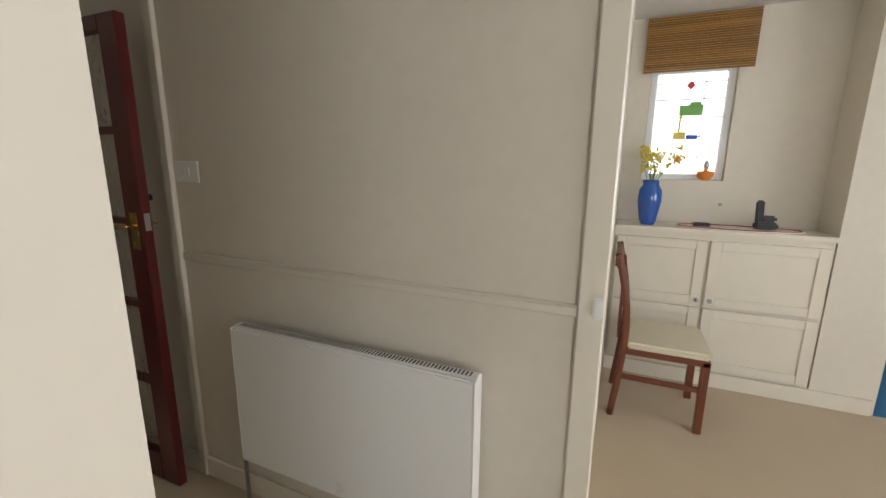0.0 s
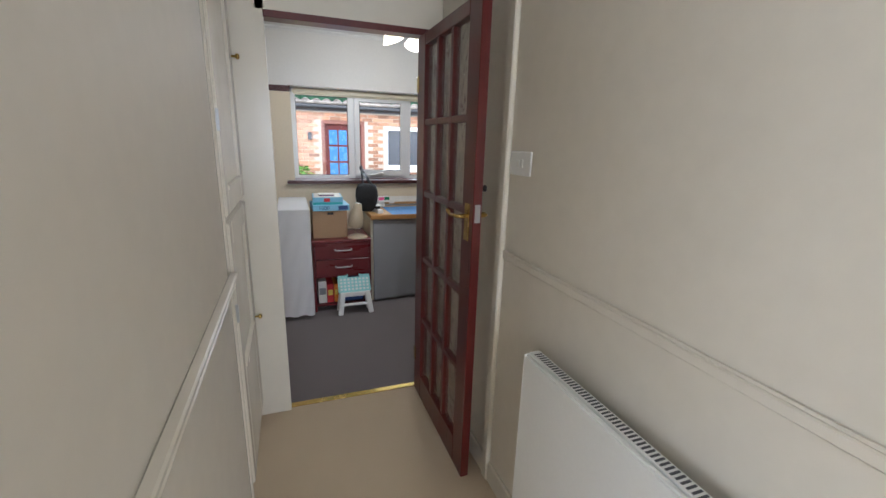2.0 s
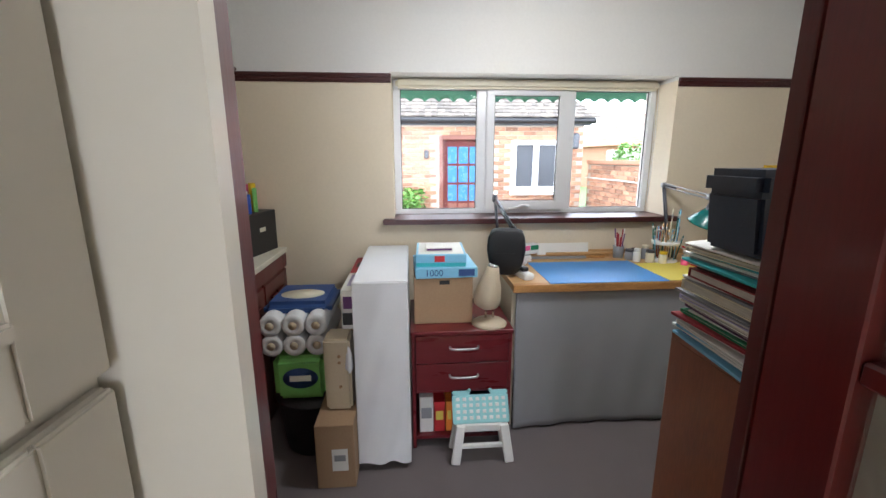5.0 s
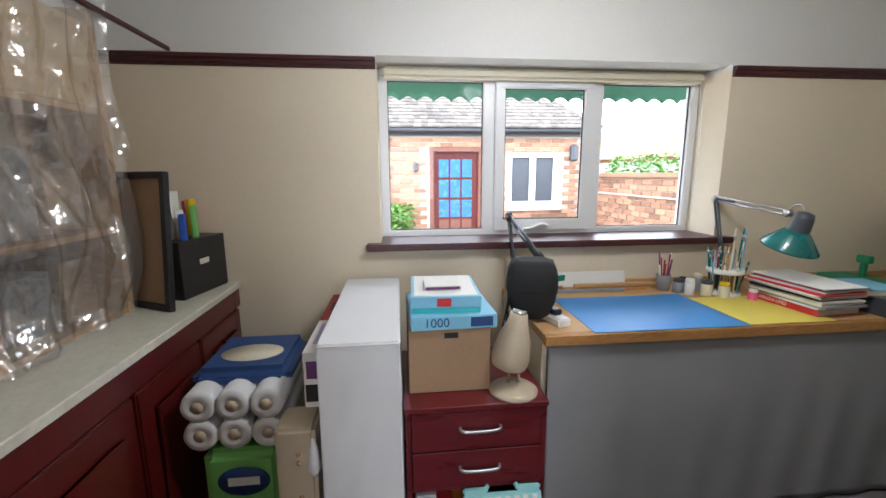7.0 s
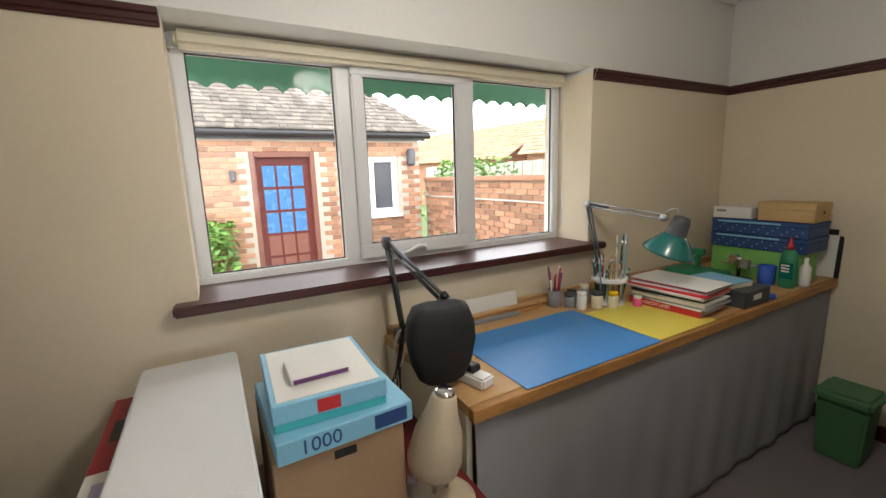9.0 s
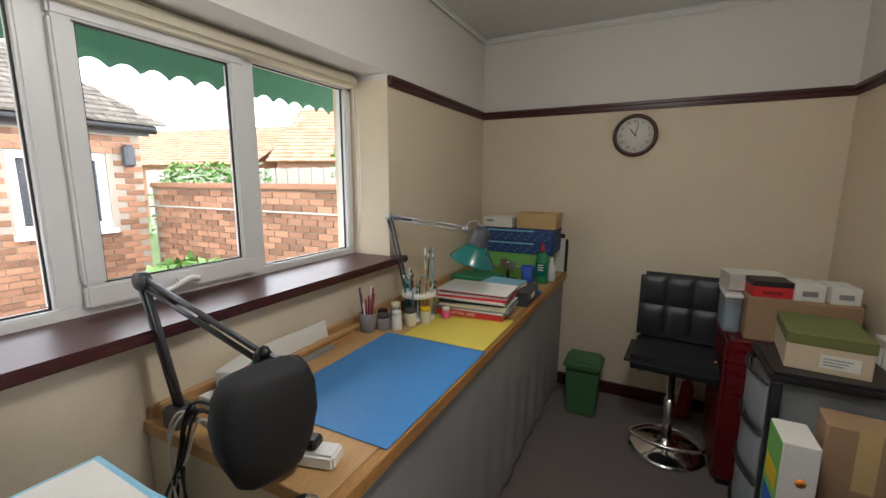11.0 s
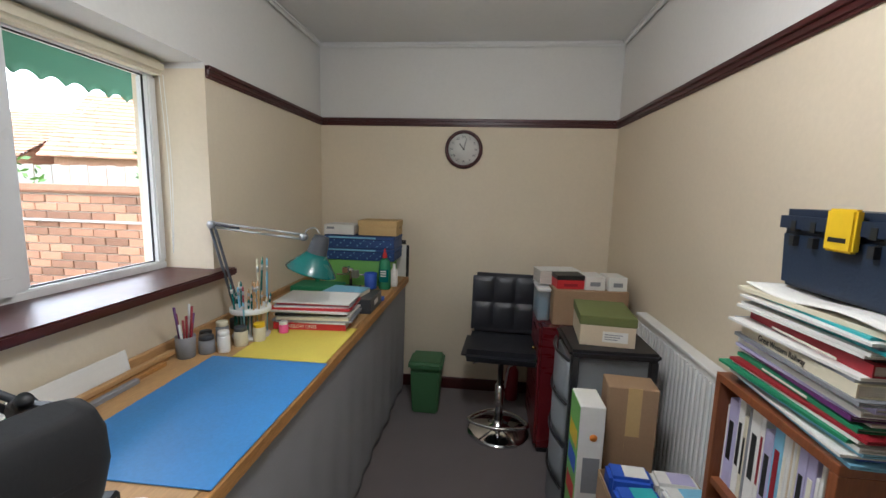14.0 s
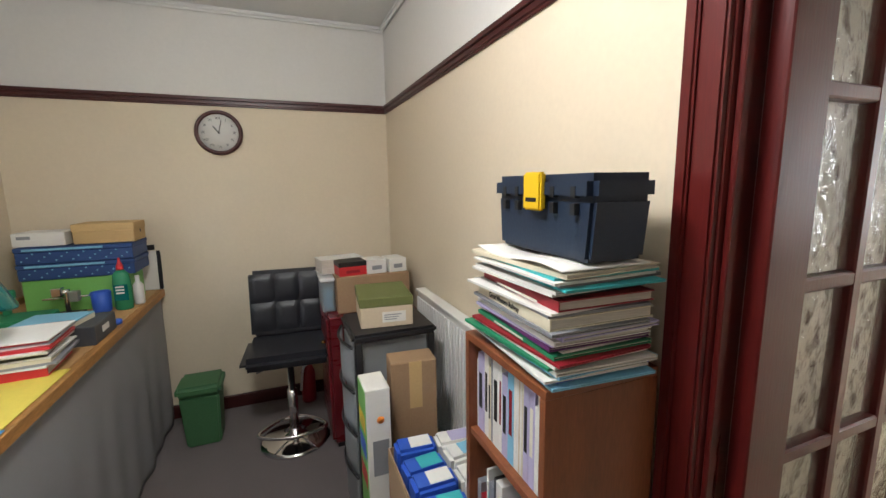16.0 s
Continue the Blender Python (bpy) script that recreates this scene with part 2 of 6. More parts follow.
def curve_pts(pts, n=8):
    """A smooth line through points."""
    P = [Vector(p) for p in pts]
    out = []
    for i in range(len(P) - 1):
        a, b, c, d = P[max(i - 1, 0)], P[i], P[i + 1], P[min(i + 2, len(P) - 1)]
        for k in range(n):
            t = k / n
            out.append(0.5 * (2 * b + (c - a) * t + (2 * a - 5 * b + 4 * c - d) * t * t + (3 * b - a - 3 * c + d) * t ** 3))
    return out + [P[-1]]


def sheet(nu, nv, f, thick=0.0):
    """A sheet of nu by nv cells at f(u, v)."""
    bm = bmesh.new()
    g = [[bm.verts.new(f(i / nu, j / nv)) for j in range(nv + 1)] for i in range(nu + 1)]
    for i in range(nu):
        for j in range(nv):
            bm.faces.new((g[i][j], g[i + 1][j], g[i + 1][j + 1], g[i][j + 1])).smooth = True
    if thick:
        bmesh.ops.recalc_face_normals(bm, faces=bm.faces[:])
        bmesh.ops.solidify(bm, geom=bm.faces[:], thickness=thick)
    return bm


def moved(bm, m):
    bmesh.ops.transform(bm, matrix=m, verts=bm.verts[:])
    return bm


def part(name, bm, material, parent=None, label="", at=(0, 0, 0), rz=0):
    me = bpy.data.meshes.new(name)
    bmesh.ops.recalc_face_normals(bm, faces=bm.faces[:])
    bm.to_mesh(me)
    bm.free()
    me.materials.append(material)
    ob = new(name, me)
    ob.parent = parent
    ob.matrix_basis = pose(*at, 0, 0, rz)
    return tagged(ob, label=label)


def thing(name, at, label, category, rz=0, group="", rx=0, ry=0):
    ob = new(name)
    ob.empty_display_size = 0.1
    ob.matrix_basis = pose(*at, rx, ry, rz)
    return tagged(ob, label, category, group)


def solo(name, bm, material, at, label, category, rz=0, group="", kind=""):
    return tagged(part(name, bm, material, None, label, at, rz), label, category, group, kind)


def struct(name, bm, material, label, category):
    return solo(name, bm, material, (0, 0, 0), label, category, kind="structure")


def word(text, size, material, parent, at, rx=90, ry=0, rz=0, name="lettering", squash=1.0):
    """Lettering of the built-in font as a thin mesh."""
    cu = bpy.data.curves.new(name, "FONT")
    cu.body, cu.size, cu.extrude, cu.align_x, cu.align_y = text, size, 0.0004, "CENTER", "CENTER"
    tmp = bpy.data.objects.new(name, cu)
    scene.collection.objects.link(tmp)
    bpy.context.view_layer.update()
    me = bpy.data.meshes.new_from_object(tmp.evaluated_get(bpy.context.evaluated_depsgraph_get()))
    bpy.data.objects.remove(tmp)
    me.materials.clear()
    me.materials.append(material)
    ob = new(name, me)
    ob.parent = parent
    ob.matrix_basis = pose(*at, rx, ry, rz) @ Matrix.Diagonal((squash, 1, 1, 1))
    return ob


# ---- plan ----
XW, XD, XH = -6.72, -4.68, -4.60   # window wall, door wall on the room's side and on the hall's side
YS, YN = 0.10, 4.34                # south and north walls of the room
DY0, DY1, DZ = 1.22, 1.985, 2.0    # doorway
WY0, WY1, WZ0, WZ1 = 1.333, 3.11, 1.075, 1.955
RAIL = 1.93
CZ = 2.44
HY0, HY1 = 1.10, 2.064              # hall walls
EX = -7.05                         # outer face of the window wall

struct("floor_room", B((-7.0, -4.64, YS - 0.1, YN + 0.1, -0.15, 0)), CARPET, "mauve grey fitted carpet of the hobby room", "carpet")
struct("floor_hall", B((-4.64, 1.2, -1.5, 3.99, -0.15, 0.0), (-2.3, -0.62, 3.99, 4.3, -0.15, 0)), BEIGE, "beige fitted carpet of the hall", "carpet")
struct("floor_side_room", B((-0.62, 1.2, 3.99, 6.0, -0.15, -0.003)), BLUE_CARPET, "blue fitted carpet beyond the lobby", "carpet")
struct("threshold_strip", B((-4.66, -4.62, DY0, DY1, 0, 0.006), bevel=0.002), BRASS, "metal threshold strip between two carpets", "threshold")
struct("ceiling_room", B((EX, -4.5, YS - 0.1, YN + 0.1, CZ, CZ + 0.12)), CEIL, "white painted ceiling of the room", "ceiling")
struct("ceiling_hall", B((-4.5, 1.3, -1.6, 6.1, CZ, CZ + 0.12)), CEIL, "white painted ceiling of the hall", "ceiling")

# window wall
struct("wall_west", B((EX, XW, YS - 0.1, WY0, -0.15, RAIL), (EX, XW, WY1, YN + 0.1, -0.15, RAIL), (EX, XW, WY0, WY1, -0.15, WZ0)), CREAM, "cream painted wall with a wide window", "wall")
struct("wall_west_upper", B((EX, XW, YS - 0.1, WY0, RAIL, CZ), (EX, XW, WY1, YN + 0.1, RAIL, CZ), (EX, XW, WY0, WY1, WZ1, CZ)), WHITE_WALL, "white painted wall above the picture rail", "wall")
struct("wall_north", B((XW, XD, YN, YN + 0.1, -0.15, RAIL)), CREAM, "cream painted end wall", "wall")
struct("wall_north_upper", B((XW, XD, YN, YN + 0.1, RAIL, CZ)), WHITE_WALL, "white painted end wall above the picture rail", "wall")
struct("wall_south", B((XW, XD, YS - 0.1, YS, -0.15, RAIL)), CREAM, "cream painted wall behind the cupboards", "wall")
struct("wall_south_upper", B((XW, XD, YS - 0.1, YS, RAIL, CZ)), WHITE_WALL, "white painted wall above the picture rail", "wall")
XM = -4.64
struct("wall_east", B((XD, XM, YS - 0.1, DY0 - 0.03, -0.15, RAIL), (XD, XM, DY1 + 0.03, YN + 0.1, -0.15, RAIL)), CREAM, "cream painted wall beside the door", "wall")
struct("wall_east_upper", B((XD, XM, YS - 0.1, DY0 - 0.03, RAIL, CZ), (XD, XM, DY1 + 0.03, YN + 0.1, RAIL, CZ), (XD, XM, DY0 - 0.03, DY1 + 0.03, DZ + 0.03, CZ)), WHITE_WALL, "white painted wall above the picture rail", "wall")
struct("wall_hall_end", B((XM, XH, HY0 - 0.1, DY0 + 0.002, -0.15, CZ), (XM, XH, DY1 + 0.03, HY1, -0.15, CZ), (XM, XH, DY0 - 0.03, DY1 + 0.03, DZ + 0.03, CZ)), GLOSS, "cream painted hall wall round the doorway", "wall")


def rail(name, x0, x1, y0, y1, ax, side):
    """Picture rail: a stepped moulding along a wall; side is the way out of the wall."""
    bm = bmesh.new()
    for d, z0, z1 in ((0.016, RAIL - 0.026, RAIL + 0.01), (0.026, RAIL - 0.006, RAIL + 0.014), (0.01, RAIL - 0.036, RAIL - 0.022)):
        if ax == "y":
            q = B((min(x0, x0 + side * d), max(x0, x0 + side * d), y0, y1, z0, z1), bevel=0.003)
        else:
            q = B((x0, x1, min(y0, y0 + side * d), max(y0, y0 + side * d), z0, z1), bevel=0.003)
        me = bpy.data.meshes.new("tmp")
        q.to_mesh(me)
        bm.from_mesh(me)
        bpy.data.meshes.remove(me)
    struct(name, bm, MAHOG_H, "dark red-brown stained picture rail", "picture rail")


rail("picture_rail_1", XW, XW, YS, WY0, "y", 1)
rail("picture_rail_2", XW, XW, WY1, YN, "y", 1)
rail("picture_rail_3", XW, XD, YN, YN, "x", -1)
rail("picture_rail_4", XD, XD, DY1 + 0.09, YN, "y", -1)
struct("picture_rail_5", B((XW + 0.027, -4.9, 0.45, 0.466, 1.944, 1.962), bevel=0.003), MAHOG_H, "thin dark batten across above the shelves", "batten")
struct("baseboard_north", B((XW, XD, YN - 0.018, YN, 0, 0.085), bevel=0.004), MAHOG_H, "dark stained skirting board", "skirting board")
struct("baseboard_east", B((XD - 0.018, XD, DY1 + 0.09, YN, 0, 0.085), bevel=0.004), MAHOG_H, "dark stained skirting board", "skirting board")
# cove at the ceiling
struct("trim_cove", B((XW, XD, YN - 0.035, YN, CZ - 0.035, CZ), (XD - 0.035, XD, YS, YN - 0.036, CZ - 0.035, CZ), (XW, XW + 0.035, YS, YN - 0.036, CZ - 0.035, CZ), bevel=0.014, seg=3), CEIL, "small white plaster cove under the ceiling", "cornice")

# door lining and architraves
struct("door_lining", B((XD - 0.004, XM - 0.001, DY0 - 0.03, DY0, 0, DZ + 0.03), (XD - 0.004, XH + 0.004, DY1, DY1 + 0.03, 0, DZ + 0.03), (XD - 0.004, XH + 0.004, DY0, DY1, DZ, DZ + 0.03),
                        (XD + 0.01, XD + 0.03, DY1 - 0.012, DY1, 0, DZ), bevel=0.002), MAHOG, "dark red-brown door lining", "door frame")
struct("architrave_room", B((XD - 0.02, XD, DY1 + 0.004, DY1 + 0.08, 0, DZ + 0.07), (XD - 0.02, XD, DY0 - 0.062, DY0 - 0.004, 0, DZ + 0.07), (XD - 0.02, XD, DY0 - 0.004, DY1 + 0.004, DZ + 0.008, DZ + 0.07),
                            (XD - 0.03, XD - 0.018, DY1 + 0.05, DY1 + 0.078, 0, DZ + 0.07), bevel=0.005, seg=2), MAHOG, "dark red-brown architrave round the door", "architrave")

# hall
struct("wall_hall_north", B((XH, -2.14, HY1, HY1 + 0.12, -0.15, CZ), (-2.26, -2.14, HY1 + 0.12, 4.45, -0.15, CZ)), HALL, "cream textured hall wall with a dado rail", "wall")
HS = 1.075
struct("wall_hall_south", B((-3.90, -2.46, HS - 0.12, HS, -0.15, CZ), (-2.46, -2.33, HS - 0.12, 1.036, -0.15, CZ), (-2.46, -2.33, -1.5, HS - 0.12, -0.15, CZ)), HALL, "cream hall wall with a dado rail", "wall")
# out-of-view closing wall, with an opening made up for the south fill
struct("wall_lobby_south", B((-2.6, -1.1, -1.6, -1.5, -0.15, CZ), (0.9, 1.3, -1.6, -1.5, -0.15, CZ), (-1.1, 0.9, -1.6, -1.5, -0.15, 0.8), (-1.1, 0.9, -1.6, -1.5, 2.2, CZ)), HALL, "unseen cream closing wall, opened for a fill lamp", "wall")
# unseen closing wall, its opening added to hold the east fill lamp
struct("wall_lobby_east", B((1.2, 1.3, -1.5, 0.6, -0.15, CZ), (1.2, 1.3, 2.6, 6.1, -0.15, CZ), (1.2, 1.3, 0.6, 2.6, -0.15, 0.8), (1.2, 1.3, 0.6, 2.6, 2.2, CZ)), HALL, "unseen cream closing wall with an opening added for a fill lamp", "wall")
struct("wall_side_room", B((-0.62, 1.2, 6.0, 6.1, -0.15, CZ), (-0.74, -0.62, 4.45, 6.1, -0.15, CZ)), HALL, "plain wall of the side room", "wall")
struct("dado_rail_north", B((-3.80, -2.138, HY1 - 0.012, HY1, 1.05, 1.078), (-3.80, -2.138, HY1 - 0.014, HY1, 1.078, 1.086), bevel=0.004), HALL, "cream painted dado rail", "dado rail")
struct("dado_rail_south", B((-3.946, -2.462, HS, HS + 0.012, 0.965, 1.012), (-3.946, -2.462, HS, HS + 0.018, 0.98, 0.99), (-3.946, -2.462, HS, HS + 0.026, 1.012, 1.028), bevel=0.004), GLOSS, "glossy cream dado rail", "dado rail")
struct("baseboard_hall", B((XH, -2.14, HY1 - 0.015, HY1, 0, 0.1), (-3.90, -2.462, HS, HS + 0.015, 0, 0.1), bevel=0.004), GLOSS, "cream painted skirting board", "skirting board")
struct("trim_hall_post", B((-3.85, -3.80, HY1 - 0.022, HY1, 0, CZ), (-2.20, -2.128, HY1 - 0.017, HY1, 0, CZ), bevel=0.005), GLOSS, "cream painted upright moulding", "moulding")

# window
win = tagged(new("window_1"), "white plastic three-light window with a dark sill", "window", kind="structure")
FX0, FX1 = -7.0, -6.94
part("window_frame", B((FX0, FX1, WY0, WY1, WZ0, 1.115), (FX0, FX1, WY0, WY1, 1.895, WZ1), (FX0, FX1, WY0, 1.378, 1.115, 1.895), (FX0, FX1, 3.068, WY1, 1.115, 1.895),
                       (FX0, FX1, 1.885, 1.955, 1.115, 1.895), (FX0, FX1, 2.478, 2.552, 1.115, 1.895), bevel=0.006, seg=2), UPVC, win)
part("sash", B((-6.955, -6.915, 1.945, 2.49, 1.105, 1.17), (-6.955, -6.915, 1.945, 2.49, 1.86, 1.9), (-6.955, -6.915, 1.945, 1.998, 1.17, 1.86), (-6.955, -6.915, 2.434, 2.49, 1.17, 1.86), bevel=0.006, seg=2), UPVC, win)
for y0, y1, z0, z1, x in ((1.378, 1.885, 1.115, 1.895, -6.975), (1.998, 2.434, 1.17, 1.86, -6.94), (2.552, 3.068, 1.115, 1.895, -6.975)):
    o = part("pane", B((x, x + 0.004, y0, y1, z0, z1)), PANE, win)
    o.visible_shadow = False
    part("glazing_gasket", B((x + 0.006, x + 0.012, y0, y0 + 0.005, z0, z1), (x + 0.006, x + 0.012, y1 - 0.005, y1, z0, z1), (x + 0.006, x + 0.012, y0, y1, z0, z0 + 0.005), (x + 0.006, x + 0.012, y0, y1, z1 - 0.005, z1)), BLACK, win)
hd = part("window_handle", B((-6.915, -6.895, 2.17, 2.26, 1.118, 1.15), bevel=0.008, seg=2), WHITE, win, "white window handle")
part("lever", T(curve_pts([(-6.89, 2.24, 1.135), (-6.875, 2.2, 1.145), (-6.87, 2.14, 1.125), (-6.872, 2.1, 1.122)]), 0.008), WHITE, hd)
struct("window_sill_1", B((-6.955, -6.655, WY0 - 0.07, WY1 + 0.07, 1.052, 1.085), bevel=0.006, seg=2), MAHOG_H, "dark red-brown polished window sill", "window sill")
bl = thing("roller_blind", (-6.9, 0, 0), "cream roller blind rolled up above the window", "blind")
part("cassette", B((-0.035, 0.03, WY0 + 0.02, WY1 - 0.02, 1.893, 1.95), bevel=0.015, seg=3), CREAMC, bl)
part("pull_cord", T(curve_pts([(0.0, WY1 - 0.03, 1.9), (0.01, WY1 - 0.02, 1.5), (0.015, WY1 - 0.03, 1.15), (0.02, WY1 - 0.015, 1.5), (0.01, WY1 - 0.02, 1.9)]), 0.0015, 5), WHITE, bl)

# awning with scalloped edge outside
aw = thing("awning", (-7.1, 0, 0), "green canvas awning with a scalloped edge", "awning")


def scallop(u, v):
    y = 0.5 + 4.1 * u
    low = 1.91 + 0.035 * abs(math.sin(math.pi * (y - 1.1) / 0.115)) ** 0.8
    return Vector((-0.45 - 0.01 * math.sin(9 * u), y, 2.16 - (2.16 - (low - 0.02)) * v))


part("valance", sheet(280, 6, scallop, 0.002), AWN, aw)
part("canopy", sheet(8, 4, lambda u, v: Vector((-0.45 + 0.45 * v, 0.5 + 4.1 * u, 2.16 + 0.2 * v)), 0.002), AWN, aw)

# ---- the glazed door ----
door = tagged(thing("door_1", (-4.612, 1.94, 0.006), "open mahogany door with fifteen rippled panes", "door", rz=0), kind="structure")
DW, DH, DT = 0.765, 1.985, 0.038
part("stile", B((0, 0.118, 0, DT, 0, DH), bevel=0.003), MAHOG, door)
part("stile", B((DW - 0.108, DW, 0, DT, 0, DH), bevel=0.003), MAHOG, door)
part("bottom_rail", B((0.119, DW - 0.109, 0, DT, 0, 0.14), bevel=0.003), MAHOG, door)
part("top_rail", B((0.119, DW - 0.109, 0, DT, DH - 0.055, DH), bevel=0.003), MAHOG, door)
_gx0, _gx1, _gz0, _gz1 = 0.118, DW - 0.108, 0.14, DH - 0.055
_cx, _cz = [_gx0 + (_gx1 - _gx0) * i / 3 for i in range(4)], [_gz0 + (_gz1 - _gz0) * i / 5 for i in range(6)]
for i in (1, 2):
    part("glazing_bar", B((_cx[i] - 0.016, _cx[i] + 0.016, 0.003, DT - 0.003, _gz0, _gz1), bevel=0.004), MAHOG, door)
for j in (1, 2, 3, 4):
    part("glazing_bar", B((_gx0, _gx1, 0.004, DT - 0.004, _cz[j] - 0.015, _cz[j] + 0.015), bevel=0.004), MAHOG, door)
for i in range(3):
    for j in range(5):
        part("pane", B((_cx[i] + 0.008, _cx[i + 1] - 0.008, 0.017, 0.021, _cz[j] + 0.008, _cz[j + 1] - 0.008)), RIPPLE, door)
for sgn, y in ((-1, 0.0), (1, DT)):
    pl = part("handle_plate", B((DW - 0.075, DW - 0.03, min(y, y + sgn * 0.004), max(y, y + sgn * 0.004), 1.10, 1.25), bevel=0.0015), BRASS, door, "brass handle plate")
    part("lever", T(curve_pts([(DW - 0.052, y, 1.2), (DW - 0.052, y + sgn * 0.04, 1.2), (DW - 0.075, y + sgn * 0.048, 1.2), (DW - 0.12, y + sgn * 0.045, 1.196), (DW - 0.16, y + sgn * 0.046, 1.21)]), [0.009] * 8 + [0.007] * 8 + [0.008] * 8 + [0.008] * 8 + [0.005]), BRASS, pl, "curved brass lever")
part("latch_plate", B((DW - 0.001, DW + 0.002, 0.008, DT - 0.008, 1.18, 1.25)), STEEL, door, "steel latch plate")
part("bolt", moved(L([(0.008, 0), (0.008, 0.016), (0.013, 0.017), (0.013, 0.024)], 14), pose(DW - 0.03, DT, 1.31, -90)), BLACK, door)
for z in (0.2, 1.72):
    part("hinge", B((-0.006, 0.03, -0.003, 0.0, z, z + 0.08), bevel=0.001), BRASS, door)

# ---- hall ----
# built-in cupboard doors on the south side of the hall, beside the doorway
cb = tagged(thing("hall_cupboard", (0, 0, 0), "cream gloss panelled built-in cupboard with small brass knobs", "cupboard"), kind="structure")
part("frame", B((-4.598, -3.90, HY0 - 0.14, HY0 - 0.045, 0, CZ), (-3.978, -3.901, HY0 - 0.045, HY0 - 0.034, 0, CZ), (-3.992, -3.978, HY0 - 0.045, HY0 - 0.026, 0, CZ), bevel=0.004), GLOSS, cb)
CX0, CX1, CF = -4.585, -3.994, HY0 - 0.018
for z0, z1, zp in ((0.1, 1.19, 0.6), (1.212, 2.38, 1.3)):
    dr = part("door", B((CX0, CX1, CF - 0.027, CF - 0.012, z0, z1), bevel=0.003), GLOSS, cb)
    for x0, x1, a0, a1 in ((CX0, CX0 + 0.11, z0, z1), (CX1 - 0.07, CX1, z0, z1), (CX0 + 0.11, CX1 - 0.07, z0, zp), (CX0 + 0.11, CX1 - 0.07, z1 - 0.09, z1)):
        part("rail", B((x0, x1, CF - 0.012, CF, a0, a1), bevel=0.004, seg=2), GLOSS, dr)
    part("bead", B((CX0 + 0.105, CX1 - 0.065, CF - 0.012, CF + 0.006, zp - 0.004, zp + 0.016), bevel=0.004, seg=2), GLOSS, dr)
for z in (1.82, 0.6):
    part("knob", moved(L([(0.005, 0), (0.005, 0.015), (0.012, 0.02), (0.013, 0.028), (0.006, 0.033)], 16), pose(-4.562, CF, z, -90)), BRASS, cb, "small brass knob")
for z in (1.5, 0.82):
    part("hinge", B((-3.996, -3.988, CF - 0.006, CF + 0.004, z, z + 0.07), bevel=0.001), STEEL, cb)

rad = thing("hall_radiator", (-2.945, HY1 - 0.035, -0.02), "flat white panel radiator on the hall wall", "radiator")
part("panel", B((-0.49, 0.49, -0.075, -0.055, 0.29, 0.865), bevel=0.006, seg=2), RADW, rad)
part("back_panel", B((-0.49, 0.49, -0.03, -0.015, 0.29, 0.855), bevel=0.004), RADW, rad)
part("side_cover", B((-0.492, -0.486, -0.075, -0.012, 0.3, 0.865), bevel=0.002), RADW, rad)
part("side_cover", B((0.486, 0.492, -0.075, -0.012, 0.3, 0.865), bevel=0.002), RADW, rad)
part("top_grille", B((-0.49, 0.49, -0.056, -0.02, 0.861, 0.869), bevel=0.001), RADW, rad)
for i in range(75):
    part("grille_slot", B((-0.47 + i * 0.0126, -0.464 + i * 0.0126, -0.051, -0.025, 0.8685, 0.8698)), DGREY, rad)
part("bracket", B((-0.4, -0.36, -0.02, 0.035, 0.32, 0.7)), RADW, rad)
part("bracket", B((0.36, 0.4, -0.02, 0.035, 0.32, 0.7)), RADW, rad)
part("valve", T([(-0.52, -0.04, 0.0), (-0.52, -0.04, 0.33), (-0.485, -0.04, 0.34)], 0.009), STEEL, rad)
sw = thing("light_switch", (-3.725, HY1, 1.42), "white plastic double light switch", "light switch")
part("plate", B((-0.07, 0.07, -0.007, 0, -0.042, 0.042), bevel=0.003), WHITE, sw)
part("rocker", B((-0.02, -0.002, -0.010, -0.007, -0.012, 0.012), bevel=0.001), WHITE, sw)
part("rocker", B((0.004, 0.022, -0.010, -0.007, -0.015, 0.015), bevel=0.002), WHITE, sw)
solo("corner_protector", B((-0.012, 0.016, -0.014, 0.012, -0.03, 0.03), bevel=0.006, seg=2), WHITE, (-2.15, HY1 - 0.012, 1.085), "small white plastic dado end cap", "trim piece")

# alcove with built-in cupboard and leaded window
struct("wall_alcove", B((-2.14, -2.0, 4.30, 4.45, -0.15, CZ), (-1.49, -0.62, 4.30, 4.45, -0.15, CZ), (-2.0, -1.49, 4.30, 4.45, -0.15, 1.36), (-2.0, -1.49, 4.30, 4.45, 2.12, CZ), (-0.94, -0.62, 3.99, 4.30, -0.15, CZ)), HALL, "cream alcove wall with a small window", "wall")
ac = tagged(thing("alcove_cupboard", (0, 0, 0), "white built-in alcove cupboard with panelled doors", "cupboard"), kind="structure")
part("carcass", B((-2.14, -0.945, 4.0, 4.295, 0, 1.03)), GLOSS, ac)
part("worktop", B((-2.14, -0.942, 3.955, 4.298, 1.03, 1.062), bevel=0.006, seg=2), GLOSS, ac)
part("plinth", B((-2.14, -0.64, 3.968, 3.999, 0, 0.1), bevel=0.003), GLOSS, ac)
for x0, x1, z0, z1 in ((-2.12, -1.585, 0.56, 0.99), (-1.565, -0.96, 0.56, 0.99), (-2.12, -1.585, 0.12, 0.54), (-1.565, -0.96, 0.12, 0.54)):
    d = part("door", B((x0, x1, 3.985, 3.999, z0, z1), bevel=0.003), GLOSS, ac)
    for a in ((x0, x0 + 0.06, z0, z1), (x1 - 0.06, x1, z0, z1), (x0 + 0.06, x1 - 0.06, z0, z0 + 0.06), (x0 + 0.06, x1 - 0.06, z1 - 0.06, z1)):
        part("rail", B((a[0], a[1], 3.973, 3.986, a[2], a[3]), bevel=0.003), GLOSS, d)
